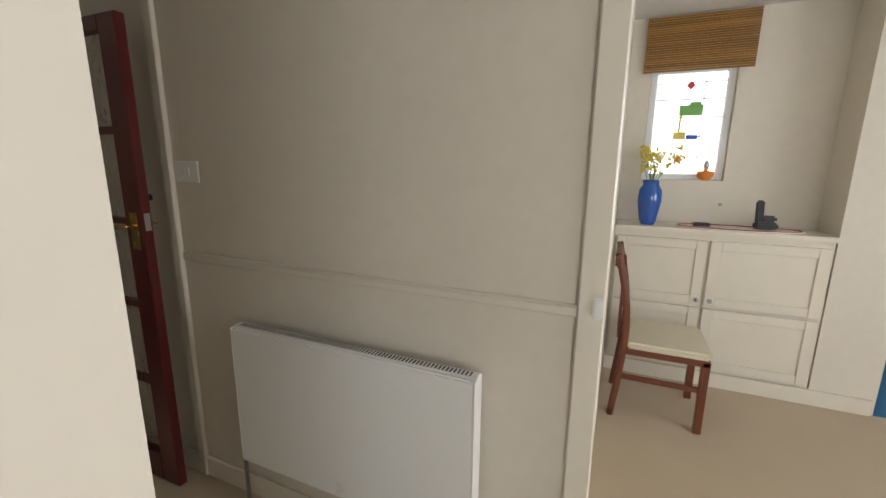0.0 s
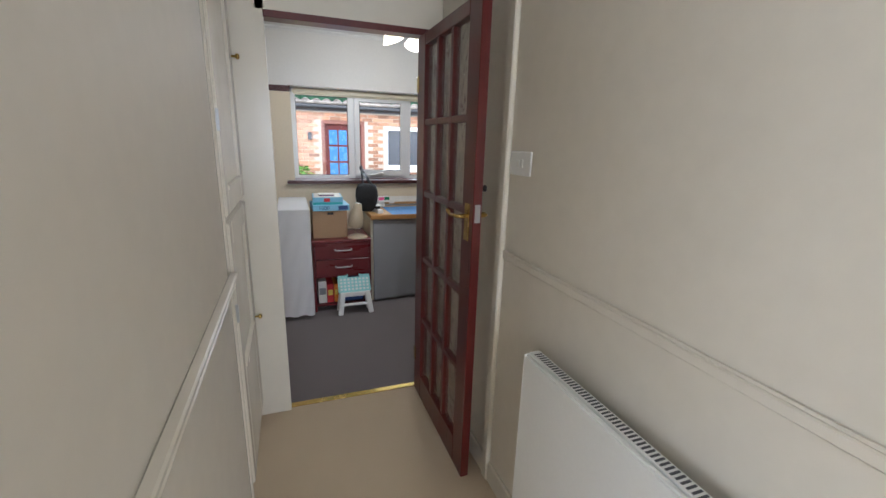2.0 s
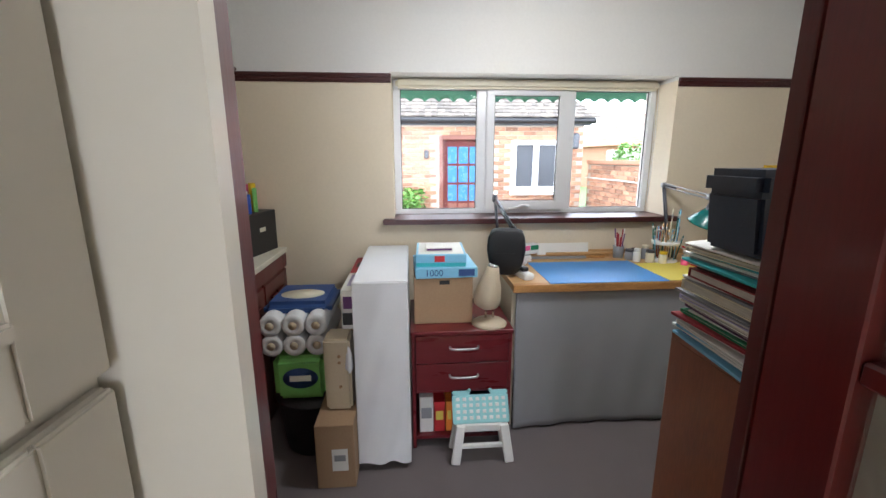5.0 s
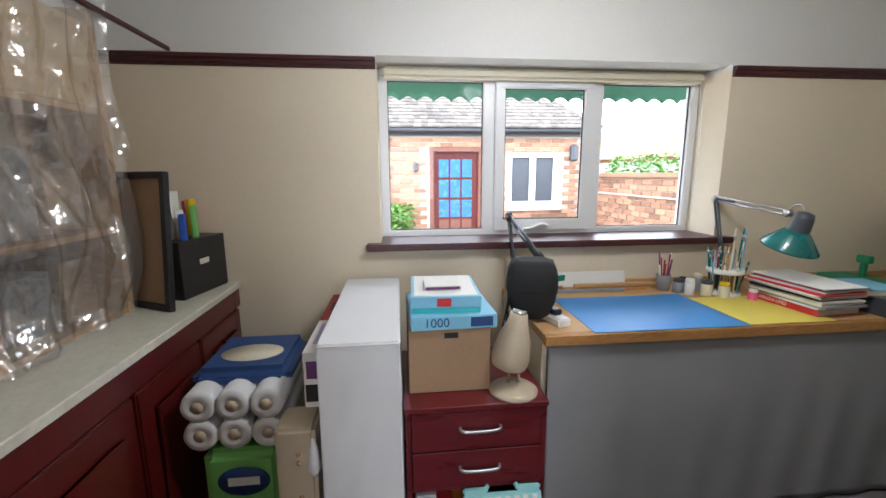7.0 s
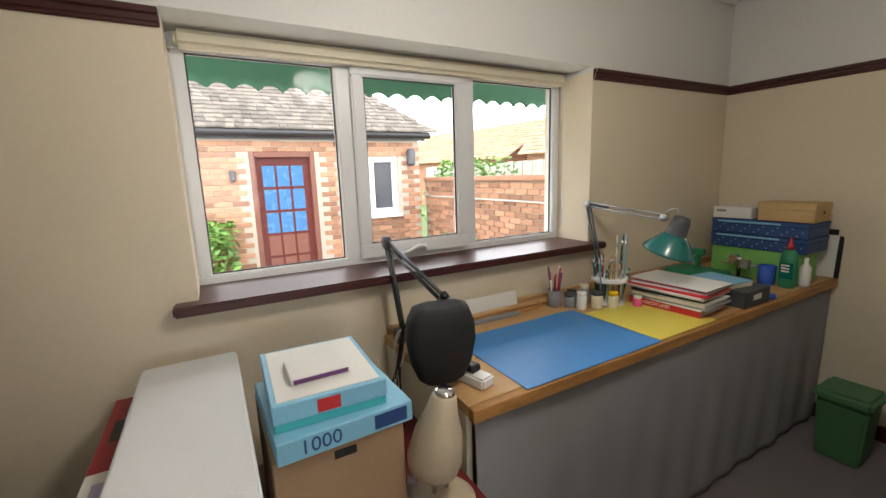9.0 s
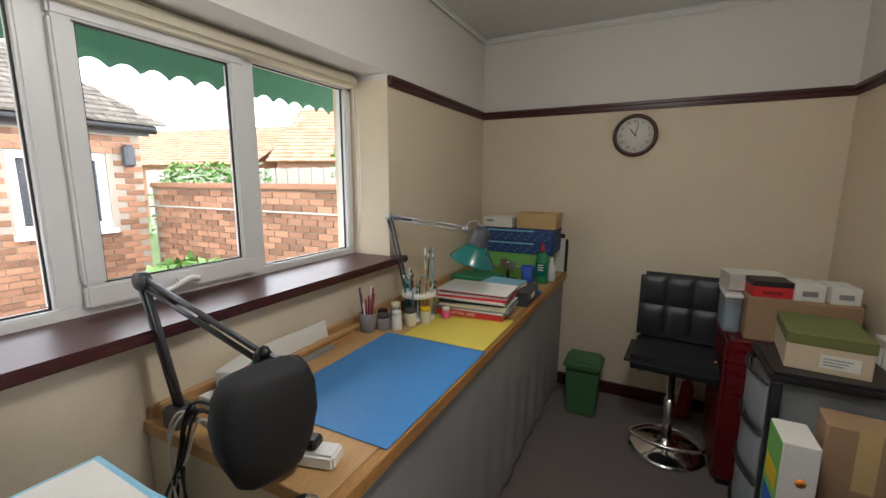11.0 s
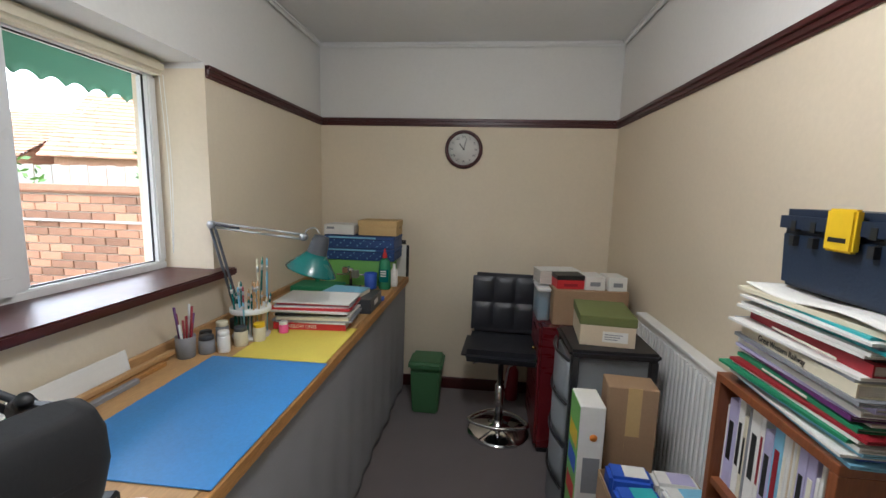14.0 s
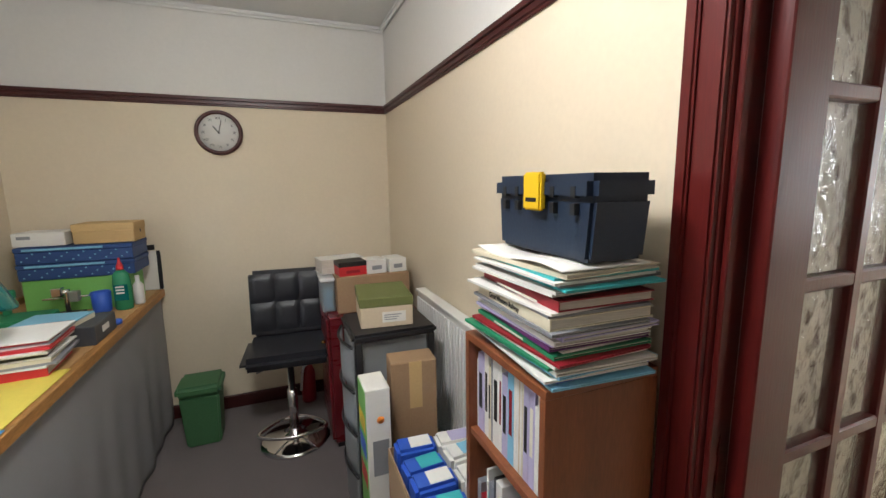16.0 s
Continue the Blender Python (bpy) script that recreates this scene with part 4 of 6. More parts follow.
# far end of the desk
bxs = thing("green_box", (-6.36, 4.10, DZT), "light green storage box", "box")
part("box", B((-0.2, 0.22, -0.1, 0.14, 0, 0.165), bevel=0.003), LGREEN, bxs)
for k, z in enumerate((0.166, 0.246)):
    f = thing("patterned_box", (-6.345, 4.10, DZT + z), "dark blue patterned flat box", "box", group="patterned boxes")
    part("box", B((-0.22, 0.24, -0.11, 0.14, 0, 0.056), bevel=0.003), DBLUE, f)
    part("lid", B((-0.223, 0.243, -0.113, 0.143, 0.057, 0.078), bevel=0.003), DBLUE, f)
    part("pattern_dots", B(*[(-0.2 + 0.0217 * i, -0.193 + 0.0217 * i, -0.1115, -0.11, 0.012 + 0.017 * ((i * 7) % 3), 0.017 + 0.017 * ((i * 7) % 3)) for i in range(20)]), LBLUE, f)
    part("pale_band", B((-0.19, 0.12, -0.1142, -0.1132, 0.062, 0.072)), LBLUE, f)
wb = thing("card_box", (-6.475, 4.10, DZT + 0.327), "white card box on the patterned boxes", "box")
part("box", B((-0.1, 0.1, -0.09, 0.09, 0, 0.065), bevel=0.003), PAPER, wb)
part("label_bar", B((-0.08, -0.03, -0.0912, -0.0902, 0.035, 0.05)), GREYC, wb)
yb = thing("card_box", (-6.22, 4.10, DZT + 0.327), "buff cardboard box with a lid", "box")
part("box", B((-0.125, 0.125, -0.09, 0.1, 0, 0.085), bevel=0.003), CARD2, yb)
part("lid", B((-0.128, 0.128, -0.093, 0.103, 0.06, 0.098), bevel=0.003), CARD2, yb)
part("thumb_hole", moved(L([(0.009, 0), (0.009, 0.001)], 12), pose(0.129, 0, 0.05, 0, 90)), INK, yb)
sb = thing("spray_bottle", (-6.15, 3.93, DZT), "dark green bottle with a red nozzle", "bottle")
part("bottle", moved(L([(0.03, 0), (0.035, 0.01), (0.035, 0.14), (0.03, 0.18), (0.014, 0.2)], 24), Matrix.Diagonal((1.1, 0.75, 1, 1))), GREEN, sb)
part("label_band", B((-0.03, 0.03, -0.0285, -0.0265, 0.05, 0.13), bevel=0.001), TEAL, sb)
for z in (0.115, 0.1, 0.085):
    part("label_bar", B((-0.02, 0.015, -0.0295, -0.0287, z, z + 0.007)), PAPER, sb)
part("nozzle", L([(0.015, 0.2), (0.015, 0.22), (0.008, 0.235), (0.004, 0.26)], 16), RED, sb)
solo("blue_mug", L([(0.035, 0), (0.038, 0.005), (0.04, 0.1), (0.037, 0.1), (0.034, 0.01)], 24), MBLUE, (-6.24, 3.93, DZT), "bright blue plastic beaker", "mug")
solo("white_bottle", L([(0.022, 0), (0.024, 0.01), (0.024, 0.1), (0.01, 0.12), (0.01, 0.15)], 20), WHITE, (-6.11, 4.02, DZT), "small white plastic glue bottle", "bottle")
vm = thing("model_vice", (-6.36, 3.90, DZT), "small chrome hobby vice with clamps", "vice")
part("base", B((-0.06, 0.06, -0.03, 0.03, 0, 0.02), bevel=0.004), BLACK, vm)
part("post", L([(0.01, 0.02), (0.01, 0.1), (0.016, 0.11), (0.016, 0.13)], 14), CHROME, vm)
part("jaw", B((-0.05, -0.01, -0.02, 0.02, 0.1, 0.14), bevel=0.004), CHROME, vm)
part("jaw", B((0.012, 0.05, -0.018, 0.018, 0.07, 0.12), bevel=0.004), STEEL, vm)
part("screw", T([(-0.09, 0, 0.09), (0.09, 0.01, 0.09)], 0.005), CHROME, vm)
solo("green_tool_tray", B((-0.14, 0.14, -0.09, 0.09, 0, 0.05), bevel=0.006), GREEN, (-6.52, 3.78, DZT), "green plastic parts tray", "tray")
gt = thing("green_clamp", (-6.55, 3.84, DZT + 0.05), "dark green hobby clamp standing on the tray", "clamp")
part("post", B((-0.012, 0.012, -0.012, 0.012, 0, 0.1), bevel=0.002), GREEN, gt)
part("arm", B((-0.035, 0.035, -0.015, 0.015, 0.07, 0.11), bevel=0.006), GREEN, gt)
cl = thing("clipboard", (-6.125, YN - 0.02, DZT + 0.003), "clipboard with white paper leaning on the wall", "clipboard", rx=-4)
part("board", B((-0.05, 0.055, 0.004, 0.01, 0, 0.25), bevel=0.002), BLACK, cl)
part("paper", B((-0.055, 0.035, 0.0, 0.003, 0, 0.23)), PAPER, cl)
part("clip", B((-0.01, 0.03, -0.006, 0.004, 0.235, 0.265), bevel=0.002), BLACK, cl)

# clock
ck = thing("wall_clock", (-5.70, YN, 1.742), "round wall clock with a dark rim and white face", "clock")
RM = pose(0, 0, 0, 90)
part("rim", moved(L([(0.128, 0), (0.13, 0.012), (0.122, 0.03), (0.108, 0.028), (0.106, 0.012)], 48), RM), MAHOG_H, ck, "dark brown clock rim")
part("face", moved(L([(0.107, 0.0125), (0.107, 0.0145)], 48), RM), PAPER, ck)
NUM = ("XII", "I", "II", "III", "IV", "V", "VI", "VII", "VIII", "IX", "X", "XI")
for k in range(12):
    a = math.radians(90 - 30 * k)
    word(NUM[k], 0.022, INK, ck, (0.083 * math.cos(a), -0.015, 0.083 * math.sin(a)), 90, 0, 0, "numeral")
part("hour_hand", moved(B((-0.003, 0.003, 0, 0.048, 0, 0.002)), RM @ pose(0, 0, 0.0155, 0, 0, 38)), INK, ck)
part("minute_hand", moved(B((-0.002, 0.002, 0, 0.075, 0, 0.002)), RM @ pose(0, 0, 0.018, 0, 0, -14)), INK, ck)
part("hub", moved(L([(0.006, 0.0145), (0.006, 0.022)], 12), RM), INK, ck)

# bar stool
st = thing("bar_stool", (-5.405, 3.82, 0), "black quilted bar stool on a chrome pedestal", "bar stool", rz=-4)
part("base", L([(0.19, 0), (0.19, 0.008), (0.17, 0.018), (0.08, 0.035), (0.035, 0.05), (0.032, 0.075)], 48), CHROME, st, "domed chrome base")
part("column", L([(0.027, 0.07), (0.027, 0.3), (0.018, 0.302), (0.018, 0.5)], 24), CHROME, st, "chrome gas column")
part("foot_rest", T(curve_pts([(0, 0, 0.13), (-0.08, -0.02, 0.13), (-0.17, -0.14, 0.13), (0, -0.2, 0.13), (0.17, -0.14, 0.13), (0.08, -0.02, 0.13), (0, 0, 0.13)], 8), 0.01), CHROME, st, "chrome foot ring")
part("lever", T([(0, 0, 0.48), (-0.16, -0.1, 0.465)], 0.005), CHROME, st)
part("seat", B((-0.225, 0.225, -0.2, 0.18, 0.5, 0.575), bevel=0.032, seg=4), LEATHER, st)


def cushion(x0, x1, z0, z1):
    return sheet(8, 8, lambda u, v: Vector((x0 + (x1 - x0) * u, 0.135 - 0.025 * (16 * u * (1 - u) * v * (1 - v)) ** 0.45 + 0.05 * v, z0 + (z1 - z0) * v)), 0.0)


part("backrest", moved(B((-0.205, 0.205, -0.02, 0.03, 0.0, 0.39), bevel=0.024, seg=4), pose(0, 0.16, 0.56, -8)), LEATHER, st)
for i in range(3):
    for j in range(2):
        q = sheet(8, 8, lambda u, v, i=i, j=j: Vector((-0.198 + 0.132 * (i + u), -0.0195 - 0.014 * (16 * u * (1 - u) * v * (1 - v)) ** 0.4, 0.04 + 0.165 * (j + v))))
        part("quilted_panel", moved(q, pose(0, 0.16, 0.56, -8)), LEATHER, st)

# green bin
bn = thing("waste_bin", (-5.88, 4.03, 0), "dark green plastic bin with a lid", "bin")
bm = B((-0.098, 0.098, -0.098, 0.098, 0, 0.30), bevel=0.012, seg=2)
for v in bm.verts:
    k = 0.86 + 0.14 * v.co.z / 0.3
    v.co.x *= k
    v.co.y *= k
part("body", bm, GREENP, bn)
part("lid", B((-0.112, 0.112, -0.112, 0.112, 0.30, 0.36), bevel=0.018, seg=3), GREENP, bn)

# ---- hobby room: door side ----
rd = thing("room_radiator", (XD, 3.05, 0), "white ribbed panel radiator on the door wall", "radiator")
bm = B((-0.05, -0.02, -0.53, 0.53, 0.2, 0.85), bevel=0.003)
part("panel", bm, RADW, rd)
for k in range(32):
    part("rib", B((-0.06, -0.05, -0.52 + k * 0.033, -0.502 + k * 0.033, 0.23, 0.825), bevel=0.004), RADW, rd)
part("top_grille", B((-0.062, -0.006, -0.53, 0.53, 0.851, 0.866), bevel=0.003), RADW, rd)
part("bracket", B((-0.021, 0.0, -0.3, -0.26, 0.3, 0.7)), RADW, rd)
part("bracket", B((-0.021, 0.0, 0.3, 0.34, 0.3, 0.7)), RADW, rd)

# bookcase
BX0, BX1, BY0, BY1, BZ = -4.985, -4.715, 2.06, 2.40, 1.055
bc = thing("bookcase", (0, 0, 0), "teak veneered bookcase full of books and magazines", "bookcase")
part("side_panel", B((BX0, BX1, BY0, BY0 + 0.018, 0, BZ - 0.0185), bevel=0.001), TEAK, bc)
part("side_panel", B((BX0, BX1, BY1 - 0.018, BY1, 0, BZ - 0.0185), bevel=0.001), TEAK, bc)
part("top", B((BX0, BX1, BY0, BY1, BZ - 0.018, BZ), bevel=0.001), TEAK, bc)
part("back_panel", B((BX1 - 0.006, BX1, BY0 + 0.019, BY1 - 0.019, 0.05, BZ - 0.019)), TEAK, bc)
SH = (0.05, 0.42, 0.785)
for z in SH:
    part("shelf", B((BX0 + 0.004, BX1 - 0.007, BY0 + 0.019, BY1 - 0.019, z, z + 0.018), bevel=0.001), TEAK, bc)
part("plinth", B((BX0 + 0.02, BX0 + 0.035, BY0 + 0.019, BY1 - 0.019, 0, 0.049)), TEAK, bc)
_rg = random.Random(4)
for si, z in enumerate(SH):
    y = BY1 - 0.022
    top = (0.29, 0.3, 0.235)[si]
    while y > BY0 + 0.05:
        w = _rg.choice((0.004, 0.006, 0.008, 0.012, 0.02, 0.025, 0.03))
        h = min(top, _rg.uniform(0.18, 0.285))
        d = _rg.uniform(0.15, 0.2)
        c = _rg.choice((PAPER, PAPER, PAPER, LILAC, LILAC, CREAMC, PAPER, DRED, PAPER, TURQ, GREYC, PAPER, KRAFT, INK, LBLUE, CREAMC))
        b = thing("book", (BX0 + 0.022, y - w, z + 0.018), f"{CN.get(c.name, 'pale')} book standing upright on a bookcase shelf", "book", group="books in the bookcase")
        part("cover", B((0, d, 0, w, 0, h), bevel=min(0.0012, w * 0.2)), c, b)
        if w > 0.01:
            part("spine_bar", B((-0.0008, -0.0002, w * 0.25, w * 0.75, h * 0.3, h * 0.75)), _rg.choice((SILVER, INK, DRED)), b)
        y -= w + 0.0006

# pile of magazines and the toolbox on top
specs = ((0.006, LBLUE, "m"), (0.008, MBLUE, "m"), (0.005, PAPER, "m"), (0.006, LBLUE, "m"), (0.008, PAPER, "m"), (0.006, GREEN, "m"), (0.006, PAPER, "m"), (0.006, DRED, "m"), (0.008, GREEN, "b"), (0.004, PAPER, "m"), (0.008, PURPLE, "m"), (0.006, LILAC, "m"), (0.01, PAPER, "m"),
         (0.009, LILAC, "m"), (0.007, GREYC, "m"), (0.022, CREAMC, "b"), (0.005, GREYC, "m"), (0.005, PAPER, "m"), (0.02, DRED, "b"), (0.005, INK, "m"), (0.006, PAPER, "m"), (0.006, PAPER, "m"), (0.005, TURQ, "m"), (0.006, GREYC, "m"), (0.005, PAPER, "m"), (0.005, TURQ, "m"), (0.009, CREAMC, "m"))
made, ztop = pile("magazine", (-4.855, 2.215, BZ), lab("on the bookcase"), specs, (0.245, 0.325), spine="-x", seed=12, jitter=0.014, group="magazines on the bookcase")
word("Great Western Railway", 0.017, INK, made[15], (-0.1195, 0.02, 0.011), 90, 0, -90, squash=0.8)
for k, n in ((18, 0.1), (8, 0.06), (13, 0.09)):
    part("lettering_bar", B((-0.1195, -0.1185, -n, 0.06, 0.006, 0.010)), SILVER, made[k])
bmw = sheet(24, 6, lambda u, v: Vector((-0.11 + 0.2 * v, -0.165 + 0.32 * u, 0.004 + 0.006 * math.sin(u * 7) * (1 - v))), 0.003)
solo("newspaper", bmw, PAPER, (-4.855, 2.215, ztop + 0.002), "folded cream newspaper curling over the pile", "newspaper")
zt = ztop + 0.012
tx = thing("toolbox", (-4.845, 2.205, zt), "dark blue plastic toolbox with a yellow catch", "toolbox")
bm = B((-0.065, 0.07, -0.16, 0.16, 0, 0.115), bevel=0.008, seg=2)
for v in bm.verts:
    v.co.y *= 0.94 + 0.06 * v.co.z / 0.1
part("body", bm, NAVY, tx)
bm = B((-0.075, 0.077, -0.168, 0.168, 0.105, 0.158), bevel=0.014, seg=2)
part("lid", bm, NAVY, tx)
part("catch", B((-0.086, -0.07, -0.035, 0.025, 0.088, 0.163), bevel=0.004, seg=2), YPLAS, tx, "yellow plastic catch")
part("catch_slot", B((-0.0868, -0.0858, -0.023, 0.013, 0.105, 0.113)), INK, tx)
for y in (0.115, 0.065, -0.06, -0.12):
    for z in (0.085, 0.115):
        part("slot", B((-0.0765, -0.0655, y - 0.006, y + 0.006, z, z + 0.02)), INK, tx)

# drawer tower
dtw = thing("drawer_tower", (-4.99, 3.235, 0), "black plastic drawer tower with clear drawers", "drawer unit")
part("top", B((-0.18, 0.18, -0.165, 0.165, 0.795, 0.83), bevel=0.012, seg=2), BLACK, dtw)
for x, y in ((-0.17, -0.16), (0.14, -0.16), (-0.17, 0.13), (0.14, 0.13)):
    part("post", B((x, x + 0.03, y, y + 0.03, 0, 0.796), bevel=0.004), BLACK, dtw)
for k in range(4):
    z = 0.03 + 0.192 * k
    d = part("drawer", B((-0.172, 0.165, -0.13, 0.13, z, z + 0.17), bevel=0.008), CLEARISH, dtw, "frosted clear drawer")
    part("front", sheet(10, 6, lambda u, v, z=z: Vector((-0.178 - 0.028 * math.sin(math.pi * u), -0.15 + 0.3 * u, z + 0.17 * v)), 0.004), CLEARISH, d)
    part("handle_rim", T([(-0.18 - 0.031 * math.sin(math.pi * u / 10), -0.15 + 0.03 * u, z + 0.172) for u in range(11)], 0.006, 6), BLACK, d)
    part("contents", B((-0.15, 0.1, -0.11, 0.1, z + 0.01, z + 0.09), bevel=0.01), (GREYC, DBLUE, CREAMC, GREYC)[k], d)
sbx = thing("shoe_box", (-5.0, 3.235, 0.83), "beige shoe box with an olive green lid", "box", rz=-6)
part("box", B((-0.11, 0.11, -0.1, 0.17, 0, 0.10), bevel=0.002), KRAFT, sbx)
part("lid", B((-0.113, 0.113, -0.103, 0.173, 0.088, 0.128), bevel=0.003), OLIVE, sbx, "olive green lid")
part("label_card", B((-0.02, 0.08, -0.1015, -0.1005, 0.02, 0.065)), PAPER, sbx)
for k in range(3):
    part("label_bar", B((-0.012, 0.04 + 0.01 * k, -0.1022, -0.1016, 0.03 + 0.01 * k, 0.034 + 0.01 * k)), GREYC, sbx)
gx = thing("game_box", (-5.125, 2.935, 0), "tall white and green cardboard box standing on end", "box")
part("box", B((-0.04, 0.05, -0.07, 0.075, 0, 0.70), bevel=0.003), PAPER, gx)
part("green_side", B((-0.042, -0.0405, -0.068, 0.073, 0.01, 0.695)), LGREEN, gx)
for z, c in ((0.52, YPLAS), (0.42, MBLUE), (0.3, RED)):
    part("side_picture", B((-0.0428, -0.0421, -0.055, 0.06, z, z + 0.07)), c, gx)
part("label_card", B((-0.02, 0.04, -0.0715, -0.0702, 0.36, 0.50)), GREYC, gx)
part("round_badge", moved(L([(0.014, 0), (0.014, 0.001)], 16), pose(0.012, -0.0702, 0.58, 90)), ORANGE, gx)
tc = thing("parcel_box", (-4.955, 3.0, 0), "tall brown cardboard parcel sealed with tape", "box", rz=-5)
part("box", B((-0.09, 0.09, -0.07, 0.045, 0, 0.75), bevel=0.004), CARD, tc)
part("tape", B((-0.02, 0.03, -0.0715, -0.0702, 0.3, 0.75)), CARD2, tc)
part("flap", B((-0.02, 0.03, -0.074, -0.072, 0.44, 0.56), bevel=0.0005), CARD, tc)
cr = thing("open_carton", (-4.94, 2.625, 0), "open cardboard carton holding blue packets", "box")
for b in ((-0.16, -0.155, -0.2, 0.2), (0.155, 0.16, -0.2, 0.2), (-0.155, 0.155, 0.195, 0.2), (-0.155, 0.155, -0.2, -0.195)):
    part("wall", B((*b, 0.004, 0.49), bevel=0.001), CARD, cr)
part("bottom", B((-0.16, 0.16, -0.2, 0.2, 0, 0.004)), CARD, cr)
part("flap", moved(B((-0.003, 0.003, -0.19, 0.19, 0, 0.14)), pose(-0.158, 0, 0.48, 0, 160, 0)), CARD2, cr)
for i in range(2):
    for j in range(4):
        pk = thing("tissue_packet", (-4.94 - 0.075 + 0.15 * i, 2.625 - 0.14 + 0.095 * j, 0.46 + 0.012 * ((i + j) % 2)), "blue and white wrapped tissue packet", "packet", rz=4 * ((i * 3 + j) % 3 - 1), group="packets in the carton")
        part("wrap", B((-0.07, 0.07, -0.044, 0.044, -0.45, 0.055), bevel=0.012, seg=2), MBLUE if i == 0 else PAPER, pk)
        part("band", B((-0.02, 0.055, -0.03, 0.03, 0.0545, 0.0565), bevel=0.0008), (PAPER if j % 2 else TURQ) if i == 0 else (LILAC if j % 2 else LBLUE), pk)
rc = thing("red_cabinet", (-4.98, 3.83, 0), "dark red low cabinet in the corner", "cabinet")
part("body", B((-0.22, 0.26, -0.2, 0.24, 0.03, 0.74), bevel=0.004), CHERRY, rc)
part("door", B((-0.236, -0.221, -0.195, 0.235, 0.05, 0.73), bevel=0.003), CHERRY, rc)
part("knob", moved(L([(0.006, 0), (0.012, 0.015), (0.008, 0.022)], 12), pose(-0.236, -0.1, 0.58, 0, -90)), BRASS, rc)
part("plinth", B((-0.21, 0.25, -0.19, 0.23, 0, 0.029)), BLACK, rc)
bb2 = thing("parcel_box", (-4.945, 3.80, 0.74), "brown cardboard box on the red cabinet", "box")
part("box", B((-0.2, 0.2, -0.12, 0.15, 0, 0.2), bevel=0.004), CARD, bb2)
cx = thing("clear_tub", (-5.17, 3.84, 0.74), "clear plastic tub of small parts", "box")
part("tub", B((-0.05, 0.02, -0.1, 0.1, 0, 0.17), bevel=0.008), CLEARISH, cx)
part("lid", B((-0.055, 0.022, -0.105, 0.105, 0.17, 0.19), bevel=0.005), WHITE, cx)
part("contents", B((-0.04, 0.01, -0.09, 0.09, 0.01, 0.12), bevel=0.01), LBLUE, cx)
for nm, x, c, w, h, lb in (("tin", -5.06, RED, 0.075, 0.05, "red and black small box"), ("carton", -4.93, PAPER, 0.055, 0.075, "small white carton with a label"), ("carton", -4.81, PAPER, 0.05, 0.075, "small white carton with a label")):
    k = thing(nm, (x, 3.77, 0.94), lb, "box", rz=6)
    part("box", B((-w, w, -0.07, 0.07, 0, h), bevel=0.002), c, k)
    part("label_bar", B((-w * 0.5, w * 0.5, -0.0712, -0.0702, h * 0.3, h * 0.6)), GREYC if c is PAPER else DRED, k)
    if c is RED:
        part("lid", B((-w - 0.002, w + 0.002, -0.072, 0.072, h, h + 0.025), bevel=0.002), INK, k)
mg = thing("magazine", (-5.1, 3.86, 0.94), "pale magazine lying on the brown box", "magazine", rz=10)
flat_book(mg, -0.12, 0.12, -0.05, 0.09, 0.0, 0.08, PAPER)
pe = thing("fire_extinguisher", (-5.30, 4.24, 0), "small dark red cylinder with a white tube", "canister")
part("body", L([(0.04, 0), (0.045, 0.01), (0.045, 0.2), (0.03, 0.24), (0.012, 0.25)], 20), DRED, pe)
part("hose", T(curve_pts([(0, 0, 0.25), (-0.03, -0.04, 0.24), (-0.05, -0.05, 0.1)]), 0.008), WHITE, pe)

# ---- hobby room: window corner ----
cv = thing("covered_trolley", (-6.22, 1.297, 0), "tall trolley under a white cloth cover", "trolley")


def coverside(u, v):
    """Cloth cover: round the sides, then down."""
    a = u * 4
    hx, hy = 0.385, 0.121
    k = int(a) % 4
    f = a - int(a)
    c = ((-hx, -hy), (hx, -hy), (hx, hy), (-hx, hy))
    p, q = c[k], c[(k + 1) % 4]
    x, y = p[0] + (q[0] - p[0]) * f, p[1] + (q[1] - p[1]) * f
    w = 0.003 * v * math.sin(u * 71 + 13 * v) + 0.004 * math.sin(u * 37 + 9 * v + 2) * math.sin(v * 7 + u * 11)
    s = 1 + 0.03 * v
    return Vector((x * s + w * (1 if k % 2 else 0.2), y * s + w * (0.6 if k % 2 == 0 else 0.1), 0.93 - 0.89 * v + 0.006 * math.sin(u * 50) * v))


part("cover", sheet(160, 24, coverside), COVER, cv)
part("cover_top", B((-0.386, 0.386, -0.122, 0.122, 0.923, 0.936), bevel=0.006, seg=3), COVER, cv)
part("frame", B((-0.37, 0.37, -0.108, 0.108, 0.05, 0.92)), BLACK, cv)
part("tie", L([(0.004, 0.50), (0.02, 0.53), (0.015, 0.6), (0.004, 0.63)], 12, 0.37, -0.15), COVER, cv)
for x in (-0.3, 0.3):
    for y in (-0.08, 0.08):
        part("castor", moved(L([(0.024, -0.012), (0.026, -0.008), (0.026, 0.008), (0.024, 0.012)], 18), pose(x, y, 0.026, 90)), BLACK, cv)

